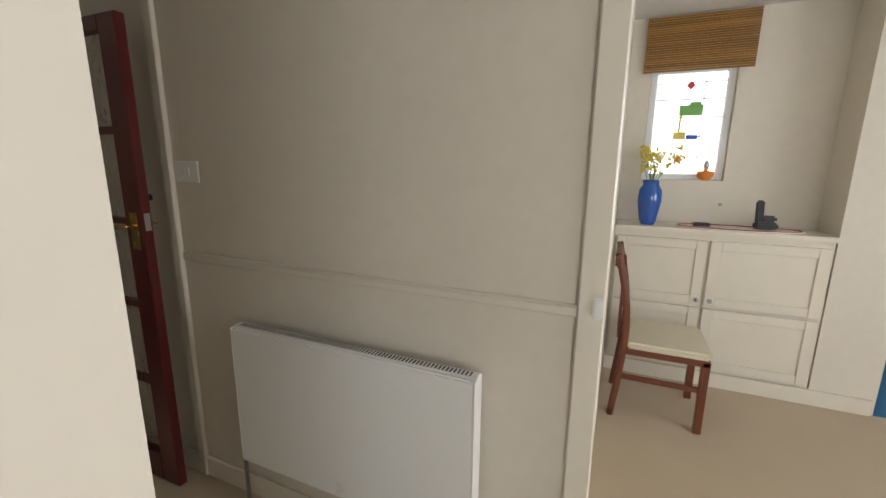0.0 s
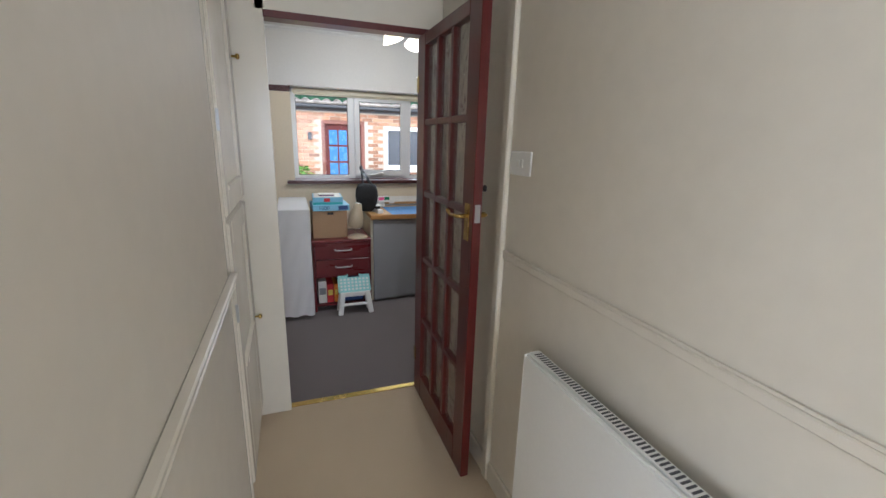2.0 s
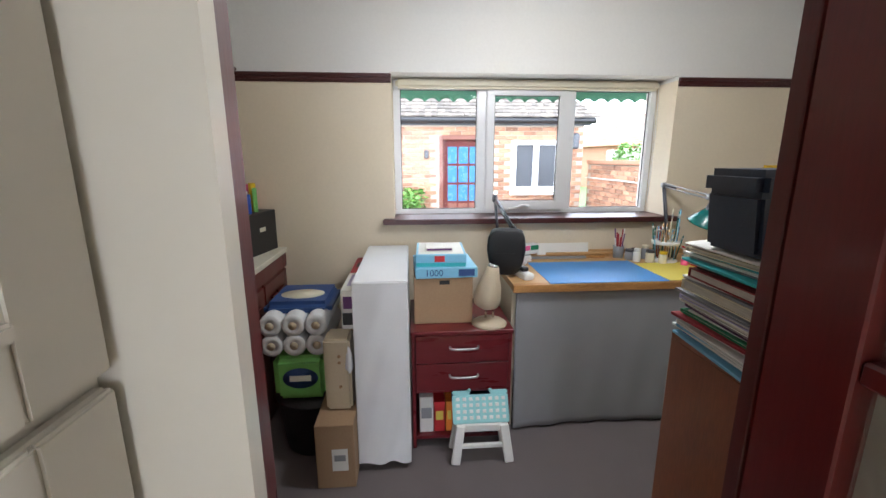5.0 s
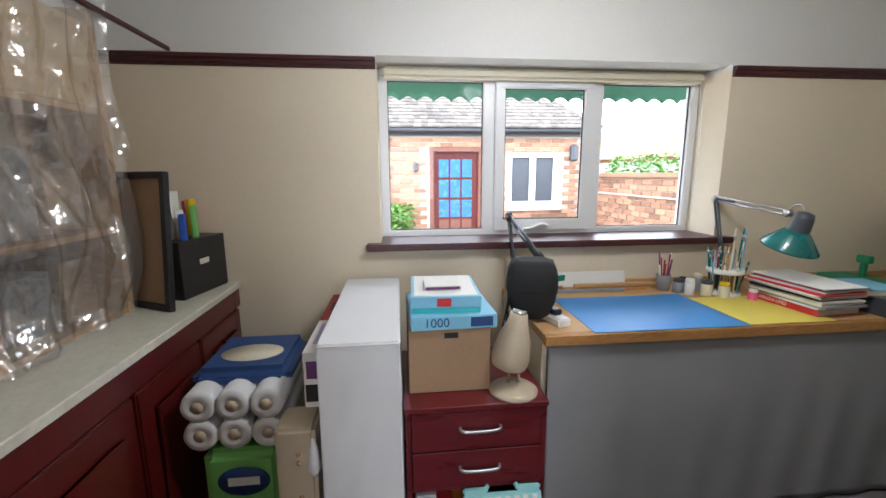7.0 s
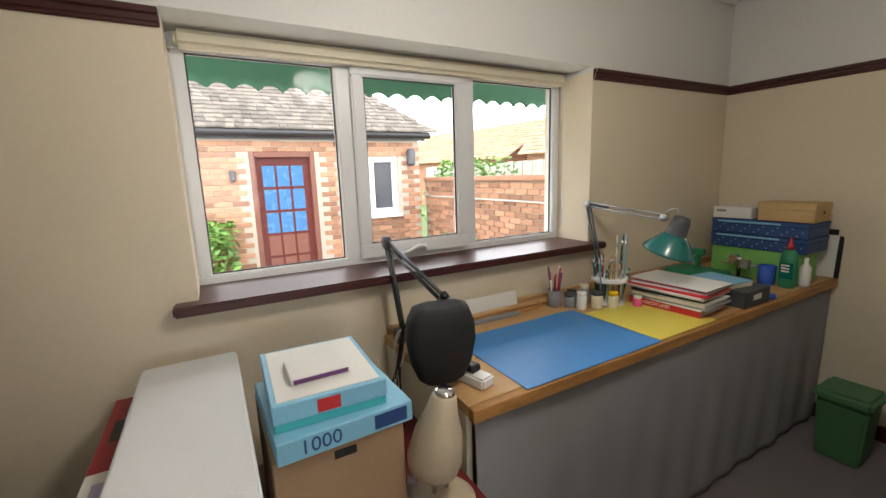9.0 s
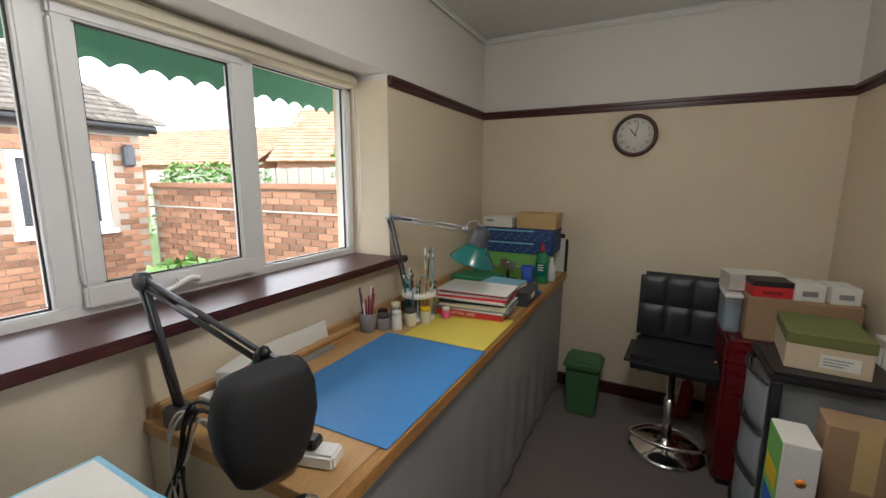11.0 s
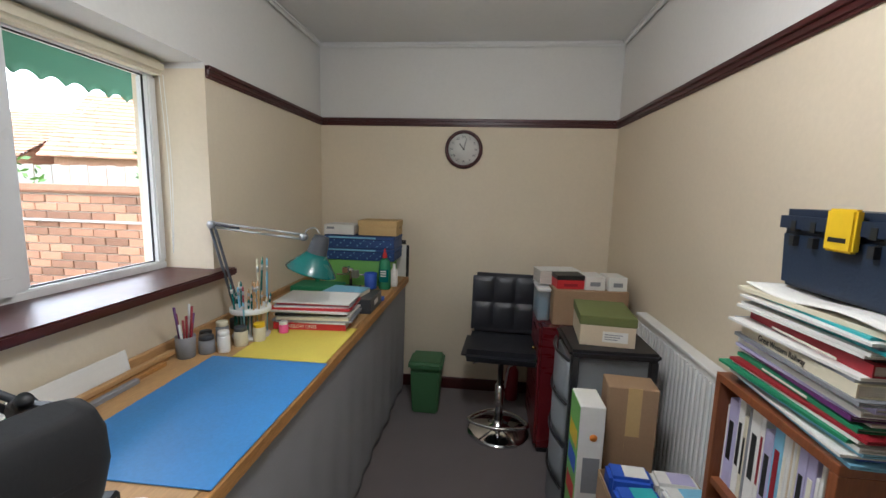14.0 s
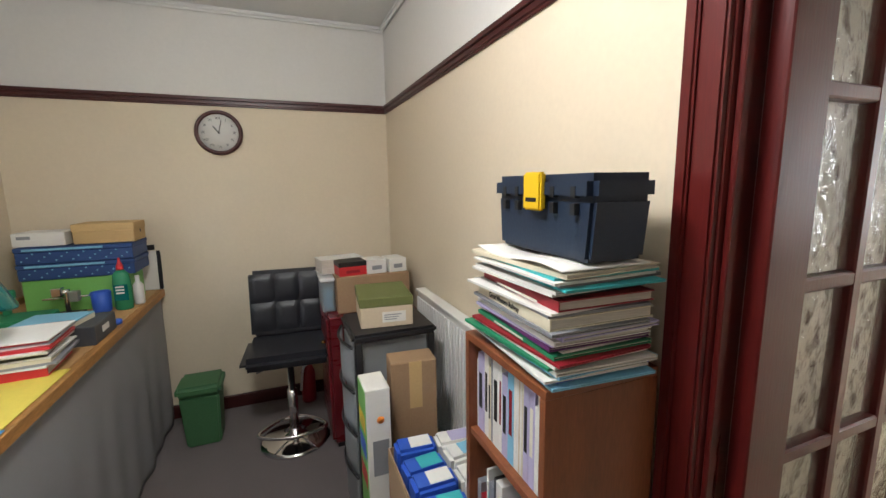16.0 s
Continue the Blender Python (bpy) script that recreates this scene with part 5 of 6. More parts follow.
cd = thing("drawer_chest", (0, -0.045, 0), "dark cherry bedside chest with two drawers", "chest of drawers")
part("side_panel", B((-6.42, -5.965, 1.475, 1.492, 0, 0.625), bevel=0.001), CHERRY, cd)
part("side_panel", B((-6.42, -5.965, 1.953, 1.97, 0, 0.625), bevel=0.001), CHERRY, cd)
part("top", B((-6.425, -5.95, 1.47, 1.972, 0.6255, 0.645), bevel=0.002), CHERRY, cd)
part("back_panel", B((-6.42, -6.41, 1.493, 1.952, 0, 0.625)), CHERRY, cd)
part("shelf", B((-6.409, -5.97, 1.493, 1.952, 0.05, 0.066)), CHERRY, cd)
part("rail", B((-6.409, -5.97, 1.493, 1.952, 0.31, 0.325)), CHERRY, cd)
for z0, z1 in ((0.328, 0.472), (0.477, 0.622)):
    d = part("drawer", B((-6.38, -5.955, 1.495, 1.95, z0, z1), bevel=0.002), CHERRY, cd)
    part("handle", T(curve_pts([(-5.955, 1.66, z1 - 0.06), (-5.935, 1.675, z1 - 0.065), (-5.935, 1.785, z1 - 0.065), (-5.955, 1.80, z1 - 0.06)], 5), 0.006), STEEL, d, "pale metal bow handle")
for k, (c, y0, y1, h) in enumerate(((PAPER, 1.51, 1.58, 0.2), (RED, 1.585, 1.64, 0.17), (ORANGE, 1.645, 1.68, 0.17), (DBLUE, 1.7, 1.9, 0.15))):
    o = thing("folder", (-6.0, -0.045, 0.067), f"{('white', 'red', 'orange', 'dark blue')[k]} folder on the lower shelf of the chest", "folder")
    part("cover", B((-0.3, 0.0, y0, y1, 0, h), bevel=0.002), c, o)
    part("label_bar", B((0.0002, 0.001, y0 + 0.008, y1 - 0.008, h * 0.4, h * 0.7)), YELLOW if k else GREYC, o)
fs = thing("folding_step_stool", (-5.905, 1.765, 0), "folded step stool with mint top and white legs", "step stool")
FT = pose(0.02, 0, 0.185, 0, -28, 0)   # the hinged top stands up, leaning back
part("top", moved(B((-0.012, 0.012, -0.14, 0.14, 0, 0.135), (-0.012, 0.012, -0.14, -0.05, 0.135, 0.155), (-0.012, 0.012, 0.05, 0.14, 0.135, 0.155), bevel=0.005, seg=2), FT), MINT, fs)
for i in range(4):
    for j in range(8):
        part("tread_dot", moved(B((0.012, 0.0145, -0.122 + 0.0325 * j, -0.104 + 0.0325 * j, 0.02 + 0.029 * i, 0.036 + 0.029 * i), bevel=0.0008), FT), WHITE, fs)
part("grip", moved(T(curve_pts([(0, -0.052, 0.15), (0, -0.045, 0.178), (0, 0.045, 0.178), (0, 0.052, 0.15)], 5), 0.009), FT), MINT, fs)
for s in (-1, 1):
    for x, lean in ((-0.03, -5), (0.05, 7)):
        part("leg", moved(B((-0.011, 0.011, -0.022, 0.022, -0.2, 0.0), bevel=0.005), pose(x, s * 0.105, 0.2, s * 8, -lean, 0)), WHITE, fs)
part("cross_panel", B((0.045, 0.062, -0.112, 0.112, 0.075, 0.1), bevel=0.004), WHITE, fs)
part("leg_panel", B((0.03, 0.046, -0.1, 0.1, 0.155, 0.195), bevel=0.004), WHITE, fs)

bx = thing("brown_box", (-6.22, 1.592, 0.645), "brown cardboard box on the chest", "box")
part("box", B((-0.18, 0.17, -0.146, 0.146, 0, 0.24), bevel=0.003), CARD, bx)
part("hand_hole", B((0.1698, 0.171, -0.02, 0.03, 0.205, 0.225)), INK, bx)
pz = thing("puzzle_box", (-6.2, 1.6, 0.885), "pale blue thousand-piece puzzle box", "box", rz=2)
part("box", B((-0.15, 0.16, -0.15, 0.155, 0, 0.05), bevel=0.002), LBLUE, pz)
word("1000", 0.045, DBLUE, pz, (0.161, -0.06, 0.025), 90, 0, 90)
part("picture", B((0.1602, 0.161, 0.06, 0.14, 0.008, 0.042)), DBLUE, pz)
pz2 = thing("puzzle_box", (-6.22, 1.585, 0.935), "turquoise and white puzzle box", "box", rz=-2)
part("base", B((-0.15, 0.15, -0.12, 0.125, 0, 0.035), bevel=0.002), TURQ, pz2)
part("lid", B((-0.152, 0.152, -0.122, 0.127, 0.02, 0.062), bevel=0.002), LBLUE, pz2)
part("top_sheet", B((-0.14, 0.14, -0.11, 0.115, 0.0622, 0.064)), PAPER, pz2)
part("picture", B((0.1522, 0.153, -0.03, 0.02, 0.025, 0.055)), RED, pz2)
nt = thing("note_block", (-6.2, 1.585, 1.0), "small white box lid on the puzzle boxes", "card")
part("block", B((-0.05, 0.06, -0.075, 0.06, 0, 0.016), bevel=0.002), PAPER, nt)
part("edge_bar", B((0.0602, 0.061, -0.07, 0.055, 0.002, 0.012)), PURPLE, nt)
hl = thing("heat_lamp", (-6.03, 1.82, 0.645), "beige vintage table lamp with a domed head", "lamp")
part("base", L([(0.086, 0), (0.088, 0.008), (0.07, 0.02), (0.03, 0.03), (0.02, 0.035)], 36), BEIGEP, hl)
for s in (-1, 1):
    part("stem", T([(0, s * 0.018, 0.03), (0, s * 0.02, 0.12)], 0.006), CHROME, hl)
part("head", moved(L([(0.03, 0), (0.062, 0.02), (0.068, 0.05), (0.058, 0.12), (0.04, 0.17), (0.03, 0.215), (0.025, 0.22)], 28), pose(-0.005, -0.02, 0.085, -8, 6)), BEIGEP, hl, "beige bullet-shaped lamp head")
part("vent", moved(L([(0.024, 0.218), (0.026, 0.226), (0.02, 0.232)], 20), pose(-0.005, -0.02, 0.085, -8, 6)), CHROME, hl)

# boxes beside the trolley
gm = thing("game_box", (-6.28, 1.155, 0.0), "dark red and white printed game box on a stack", "box")
part("box", B((-0.33, 0.32, -0.05, 0.04, 0.67, 0.86), bevel=0.002), PAPER, gm)
part("top_print", B((-0.33, 0.02, -0.048, 0.038, 0.8602, 0.861)), DRED, gm)
part("dark_print", B((-0.2, -0.1, -0.03, 0.02, 0.8612, 0.862)), INK, gm)
part("pale_print", B((0.06, 0.25, -0.03, 0.02, 0.8602, 0.861)), LILAC, gm)
part("end_print", B((0.3202, 0.321, -0.045, 0.035, 0.69, 0.75)), INK, gm)
part("end_picture", B((0.3202, 0.321, -0.04, 0.03, 0.77, 0.83)), PURPLE, gm)
part("under_box", B((-0.3, 0.28, -0.05, 0.04, 0, 0.668), bevel=0.003), CARD, gm)
cm = thing("cream_box", (-5.93, 1.095, 0.32), "cream plastic case standing on a brown box", "box")
part("case", B((-0.05, 0.09, -0.06, 0.06, 0, 0.35), bevel=0.012, seg=2), BEIGEP, cm)
for z in (0.24, 0.27, 0.12):
    part("stud", moved(L([(0.008, 0), (0.006, 0.006)], 10), pose(0.09, 0.01, z, 0, 90)), CARD, cm)
bw = thing("brown_box", (-5.87, 1.10, 0), "tall brown cardboard box with a white label", "box")
part("box", B((-0.15, 0.14, -0.1, 0.07, 0, 0.319), bevel=0.003), CARD, bw)
part("label_card", B((0.1402, 0.141, -0.03, 0.04, 0.09, 0.2)), PAPER, bw)
part("label_bar", B((0.1412, 0.142, -0.02, 0.03, 0.14, 0.17)), GREYC, bw)
tp = thing("toilet_roll_pack", (-6.15, 0.88, 0.545), "wrapped pack of white toilet rolls", "toilet rolls")
for i in range(3):
    for j in range(2):
        y, z = -0.105 + 0.105 * i, 0.052 + 0.1 * j
        bm = moved(L([(0.02, -0.2), (0.05, -0.2), (0.053, -0.19), (0.053, 0.19), (0.05, 0.2), (0.02, 0.2), (0.02, 0.1)], 24), pose(0, y, z, 0, 90))
        part("roll", bm, COVER, tp)
        part("roll_core", moved(L([(0.0195, 0.199), (0.0195, 0.2015)], 16), pose(0, y, z, 0, 90)), KRAFT, tp)
part("printed_wrap", B((-0.21, 0.12, -0.162, 0.162, 0.155, 0.235), bevel=0.03, seg=3), DBLUE, tp, "dark blue printed wrapper")
part("wrap_badge", moved(L([(0.09, 0), (0.09, 0.002)], 24), Matrix.Translation((-0.02, 0, 0.235)) @ Matrix.Diagonal((0.8, 1.2, 1, 1))), CREAMC, tp)
gp = thing("kitchen_roll_pack", (-6.1, 0.90, 0.315), "bright green printed kitchen roll pack", "kitchen rolls")
part("pack", B((-0.18, 0.16, -0.13, 0.12, 0.0, 0.225), bevel=0.03, seg=3), LGREEN, gp)
part("badge", moved(L([(0.075, 0), (0.075, 0.002)], 24), Matrix.Translation((0.16, 0.0, 0.12)) @ pose(0, 0, 0, 0, 90) @ Matrix.Diagonal((0.7, 1.1, 1, 1))), DBLUE, gp)
part("badge_bar", B((0.1622, 0.163, -0.05, 0.05, 0.105, 0.135), bevel=0.0004), PAPER, gp)
bk = thing("black_tub", (-6.1, 0.93, 0), "round black plastic tub under the packs", "bin")
part("tub", L([(0.15, 0), (0.16, 0.01), (0.19, 0.28), (0.2, 0.29), (0.2, 0.3)], 36), BLACK, bk)

# base cupboards under a pale worktop
fc = thing("base_cupboard", (0, 0, 0), "dark mahogany base cupboards with raised panels", "cupboard")
FY, WTZ = 0.643, 0.915
part("carcass", B((XW + 0.003, XD - 0.35, YS + 0.002, FY - 0.02, 0.0, WTZ - 0.032)), MAHOG, fc)
part("top_rail", B((XW + 0.003, XD - 0.35, FY - 0.019, FY, 0.795, WTZ - 0.032), bevel=0.002), MAHOG, fc)
for k in range(4):
    x0 = XW + 0.03 + k * 0.41
    d = part("door", B((x0, x0 + 0.395, FY - 0.019, FY + 0.004, 0.08, 0.79), bevel=0.006, seg=2), MAHOG, fc)
    bm = B((x0 + 0.07, x0 + 0.325, FY + 0.004, FY + 0.018, 0.16, 0.71), bevel=0.012, seg=2)
    part("raised_panel", bm, MAHOG, d)
    part("knob", moved(L([(0.006, 0), (0.005, 0.014), (0.013, 0.02), (0.01, 0.028)], 14), pose(x0 + (0.37 if k % 2 == 0 else 0.03), FY + 0.004, 0.58, -90)), STEEL, d)
WT = mat("pale_speckled_laminate", (0.62, 0.6, 0.5), 0.45, 0.12, 30, 0.15, 70)
solo("cupboard_worktop", B((XW + 0.002, XD - 0.35, YS + 0.002, FY + 0.012, WTZ - 0.03, WTZ), bevel=0.003), WT, (0, 0, 0), "pale speckled laminate worktop", "worktop")
pf = thing("picture_frame", (-6.33, 0.45, WTZ), "dark picture frame leaning in the corner", "picture frame", rz=62, rx=-4)
part("frame", B((-0.14, -0.115, -0.012, 0.012, 0, 0.52), (0.115, 0.14, -0.012, 0.012, 0, 0.52), (-0.115, 0.115, -0.012, 0.012, 0, 0.025), (-0.115, 0.115, -0.012, 0.012, 0.495, 0.52), bevel=0.002), BLACK, pf)
part("backing", B((-0.115, 0.115, 0.0, 0.006, 0.025, 0.495)), CARD, pf)
ob = thing("organiser_box", (-6.54, 0.50, WTZ), "black card organiser box full of pens and packets", "box", rz=-12)
part("box", B((-0.17, 0.12, -0.08, 0.075, 0, 0.24), bevel=0.003), BLACK, ob)
for a in (( 0.1202, -0.03, 90), (-0.02, 0.0702, 180)):
    part("logo_bar", moved(B((-0.03, 0.03, -0.001, 0.0, -0.012, 0.012), bevel=0.0004), pose(a[0], a[1] * 1.075, 0.14, 0, 0, a[2])), SILVER, ob)
_rg = random.Random(21)
for k in range(10):
    c = (PINK, PINK, YPLAS, LGREEN, LGREEN, PAPER, PAPER, MBLUE, ORANGE, PAPER)[k]
    p = thing("marker_packet", (-6.66 + 0.025 * k, 0.475 + 0.02 * (k % 4), WTZ + 0.235), f"{('pink', 'pink', 'yellow', 'green', 'green', 'white', 'white', 'blue', 'orange', 'white')[k]} packet sticking out of the organiser", "packet", rz=_rg.uniform(-30, 30), group="packets in the organiser")
    part("packet", B((-0.02, 0.02, -0.012, 0.012, -0.1, _rg.uniform(0.09, 0.19)), bevel=0.004), c, p)
bs = thing("craft_box", (-6.53, 0.45, WTZ + 0.25), "blue and white printed box standing upright", "box")
part("box", B((-0.035, 0.03, -0.04, 0.04, -0.18, 0.19), bevel=0.002), PAPER, bs)
part("print_band", B((0.0302, 0.031, -0.038, 0.038, 0.07, 0.18)), DBLUE, bs)
part("print_band", B((0.0302, 0.031, -0.038, 0.038, 0.135, 0.165)), LBLUE, bs)

# shelving under polythene
su = thing("shelf_unit", (-5.78, 0.27, WTZ), "pale timber shelf unit under clear polythene", "shelves")
for x in (-0.52, 0.0, 0.52):
    part("upright", B((x - 0.018, x + 0.018, -0.14, 0.14, 0, 1.05), bevel=0.002), PINE, su)
for z in (0.0, 0.3, 0.71):
    part("shelf", B((-0.502, 0.502, -0.135, 0.135, z, z + 0.02), bevel=0.001), PINE, su)
part("header", B((-0.502, 0.502, 0.115, 0.14, 0.73, 1.0), bevel=0.001), CARD2, su, "pale timber header board")
_rg = random.Random(9)
for z in (0.021, 0.321):
    for k in range(5):
        x = -0.4 + 0.19 * k
        o = thing("stored_box", (-5.78 + x, 0.25, WTZ + z), f"{('brown', 'grey', 'white', 'plum', 'brown')[k]} box stored on a covered shelf", "box", group="boxes on the covered shelves")
        part("box", B((-0.075, 0.075, -0.1, 0.08, 0, _rg.uniform(0.14, 0.28)), bevel=0.003), (CARD, GREYC, PAPER, PURPLE, CARD)[k], o)


def film_sheet(u, v):
    x = -6.335 + 1.10 * u
    y = 0.435 + 0.014 * math.sin(u * 23 + 3 * math.sin(v * 4)) * (0.3 + v) + 0.009 * math.sin(u * 61 + v * 9 + 2 * math.sin(v * 11)) + 0.02 * math.sin(v * 17 + u * 5) * v + 0.012 * (1 - abs(math.sin(u * 19 - v * 5 + math.sin(v * 8)))) ** 3 + 0.014 * (1 - abs(math.sin(v * 12 + u * 7 + 2 * math.sin(u * 6)))) ** 3 * v
    return Vector((x + 0.02 * math.sin(v * 6), y, 2.1 - (2.1 - WTZ - 0.008) * v))


solo("polythene_cover", sheet(120, 80, film_sheet), POLY, (0, 0, 0), "crinkled clear polythene sheet hung over the shelves", "plastic sheet")

# ceiling light
cl = thing("ceiling_light", (-5.56, 2.15, CZ), "ceiling light with three frosted glass shades", "ceiling light")
part("rose", L([(0.07, 0), (0.07, -0.02), (0.03, -0.035), (0.012, -0.04), (0.012, -0.14)], 28), BRASS, cl)
SHADE = glass("frosted_glass_shade", (0.95, 0.9, 0.78), 0.3, 20, 0.8)
for k in range(3):
    a = 2 * math.pi * k / 3 + 0.4
    c, s = math.cos(a), math.sin(a)
    part("arm", T(curve_pts([(0, 0, -0.13), (0.06 * c, 0.06 * s, -0.17), (0.13 * c, 0.13 * s, -0.14), (0.15 * c, 0.15 * s, -0.17)], 5), 0.007), BRASS, cl)
    part("shade", moved(L([(0.02, 0), (0.03, -0.01), (0.05, -0.06), (0.075, -0.11), (0.073, -0.11), (0.047, -0.058), (0.02, -0.006)], 24), pose(0.15 * c, 0.15 * s, -0.17) @ pose(0, 0, 0, -20 * s, 20 * c)), SHADE, cl, "frosted tulip shade")

# ---- outdoors ----
struct("ground", B((-400, EX - 0.001, -400, 400, -0.5, -0.25)), GRASS, "garden ground reaching to the horizon", "ground")
struct("pavement", B((-11.7, EX, -6, 4.75, -0.25, -0.2)), PAVE, "pale concrete paving between house and outbuilding", "pavement")
AX, AY0, AY1, AE = -11.7, -4.0, 4.6, 2.08
an = thing("outbuilding", (0, 0, 0), "brick outbuilding with a mossy tiled roof and brown door", "building")
DOY0, DOY1, OWY0, OWY1 = 1.95, 2.85, 3.28, 4.2
wl = part("wall", B((AX - 0.2, AX, AY0, DOY0, -0.25, AE), (AX - 0.2, AX, DOY1, OWY0, -0.25, AE), (AX - 0.2, AX, OWY1, AY1, -0.25, AE), (AX - 0.2, AX, DOY0, DOY1, 1.86, AE), (AX - 0.2, AX, OWY0, OWY1, -0.25, 0.82), (AX - 0.2, AX, OWY0, OWY1, 1.78, AE), (AX - 4, AX - 0.2, AY1 - 0.2, AY1, -0.25, AE)), MORTAR, an)
od = part("door", B((AX - 0.12, AX - 0.08, DOY0 + 0.06, DOY1 - 0.06, -0.2, 1.80)), MAHOG, an, "brown glazed outside door")
SKYB = flat("blue_curtained_glass", (0.045, 0.15, 0.32), 0.25)
BROWN = mat("brown_door_paint", (0.16, 0.06, 0.04), 0.5, 0.1, 6, 0.05)
part("door_frame", B((AX - 0.15, AX + 0.01, DOY0, DOY0 + 0.07, -0.2, 1.86), (AX - 0.15, AX + 0.01, DOY1 - 0.07, DOY1, -0.2, 1.86), (AX - 0.15, AX + 0.01, DOY0 + 0.07, DOY1 - 0.07, 1.78, 1.86), bevel=0.006), BROWN, od)
for i in range(3):
    for j in range(5):
        y, z = DOY0 + 0.16 + 0.2 * i, 0.0 + 0.34 * j
        part("pane", B((AX - 0.08, AX - 0.07, y, y + 0.17, z, z + 0.3), bevel=0.003), SKYB if j > 1 else BROWN, od)
ow = part("window", B((AX - 0.1, AX - 0.02, OWY0, OWY0 + 0.09, 0.85, 1.78), (AX - 0.1, AX - 0.02, OWY1 - 0.09, OWY1, 0.85, 1.78), (AX - 0.1, AX - 0.02, OWY0 + 0.09, OWY1 - 0.09, 0.85, 0.94), (AX - 0.1, AX - 0.02, OWY0 + 0.09, OWY1 - 0.09, 1.69, 1.78), (AX - 0.1, AX - 0.02, 3.69, 3.79, 0.94, 1.69), bevel=0.008), UPVC, an, "white outbuilding window")
part("sill", B((AX - 0.1, AX + 0.06, OWY0 - 0.03, OWY1 + 0.03, 0.79, 0.85), bevel=0.006), UPVC, ow)
part("pane", B((AX - 0.09, AX - 0.08, OWY0 + 0.09, 3.69, 0.94, 1.69)), DGREY, ow)
part("pane", B((AX - 0.09, AX - 0.08, 3.79, OWY1 - 0.09, 0.94, 1.69)), DGREY, ow)
part("gutter", T([(AX + 0.12, AY0, AE + 0.03), (AX + 0.12, AY1 + 0.15, AE + 0.03)], 0.055, 10), BLACK, an, "black gutter")
part("fascia", B((AX, AX + 0.06, AY0, AY1 + 0.1, AE - 0.05, AE + 0.08)), DGREY, an)
part("wall_lantern", B((AX, AX + 0.14, 4.36, 4.48, 1.62, 1.9), bevel=0.03), DGREY, an)
part("wall_lantern", B((AX, AX + 0.1, 1.68, 1.76, 1.45, 1.6), bevel=0.02), DGREY, an)
# roof: hipped towards the garden wall, tile by tile in courses
RS, RR = 36, 3.6
vs, fs_ = [], []
_rg = random.Random(2)
for r in range(RS):
    x0, x1 = AX + 0.16 - RR * r / RS, AX + 0.16 - RR * (r + 1) / RS - 0.05
    z0, z1 = AE + 0.08 + 2.5 * r / RS, AE + 0.08 + 2.5 * (r + 1) / RS + 0.035
    ymax = AY1 + 0.2 - 2.7 * r / RS
    y = AY0 - 0.1 * (r % 2)
    while y < ymax:
        j = _rg.uniform(-0.01, 0.01)
        n = len(vs)
        w = 0.11
        vs += [(x0, y, z0 + 0.025 + j), (x0, y + w, z0 + 0.025 - j), (x1, y + w, z1), (x1, y, z1), (x0, y, z0 + j), (x0, y + w, z0 - j), (x1, y + w, z1 - 0.03), (x1, y, z1 - 0.03)]
        fs_ += [(n, n + 1, n + 2, n + 3), (n + 4, n + 5, n + 1, n), (n + 5, n + 6, n + 2, n + 1), (n + 7, n + 4, n, n + 3)]
        y += w + 0.004
me = bpy.data.meshes.new("roof")
me.from_pydata(vs, [], fs_)
me.materials.append(ROOF)
rf = new("roof", me)
rf.parent = an
tagged(rf, "weathered clay roof tiles with moss", kind="stuff")
hip = bmesh.new()
a, b, c, d = [hip.verts.new(p) for p in ((AX + 0.1, AY1 + 0.1, AE + 0.06), (AX - RR, AY1 - 2.5, AE + 2.5), (AX - 7, AY1 - 2.5, AE + 2.5), (AX - 7, AY1 + 0.1, AE + 0.06))]
hip.faces.new((a, b, c, d))
e = hip.verts.new((AX + 0.1, AY0, AE + 0.02))
f = hip.verts.new((AX - RR, AY0, AE + 2.48))
hip.faces.new((a, e, f, b))
part("roof_deck", hip, ROOF, an)

gw = thing("garden_wall", (0, 0, 0), "old red brick garden wall with a coping", "wall")
GY, GX0, GX1 = 4.80, -11.9, -7.25
part("core", B((GX0, GX1, GY + 0.012, GY + 0.2, -0.25, 1.34)), MORTAR, gw)
part("coping", B((GX0, GX1, GY - 0.04, GY + 0.24, 1.345, 1.42), bevel=0.02, seg=2), BRICK, gw)
part("ledge", B((GX0, GX1, GY - 0.03, GY + 0.01, 1.085, 1.11), bevel=0.006), PAVE, gw, "pale projecting tile course")

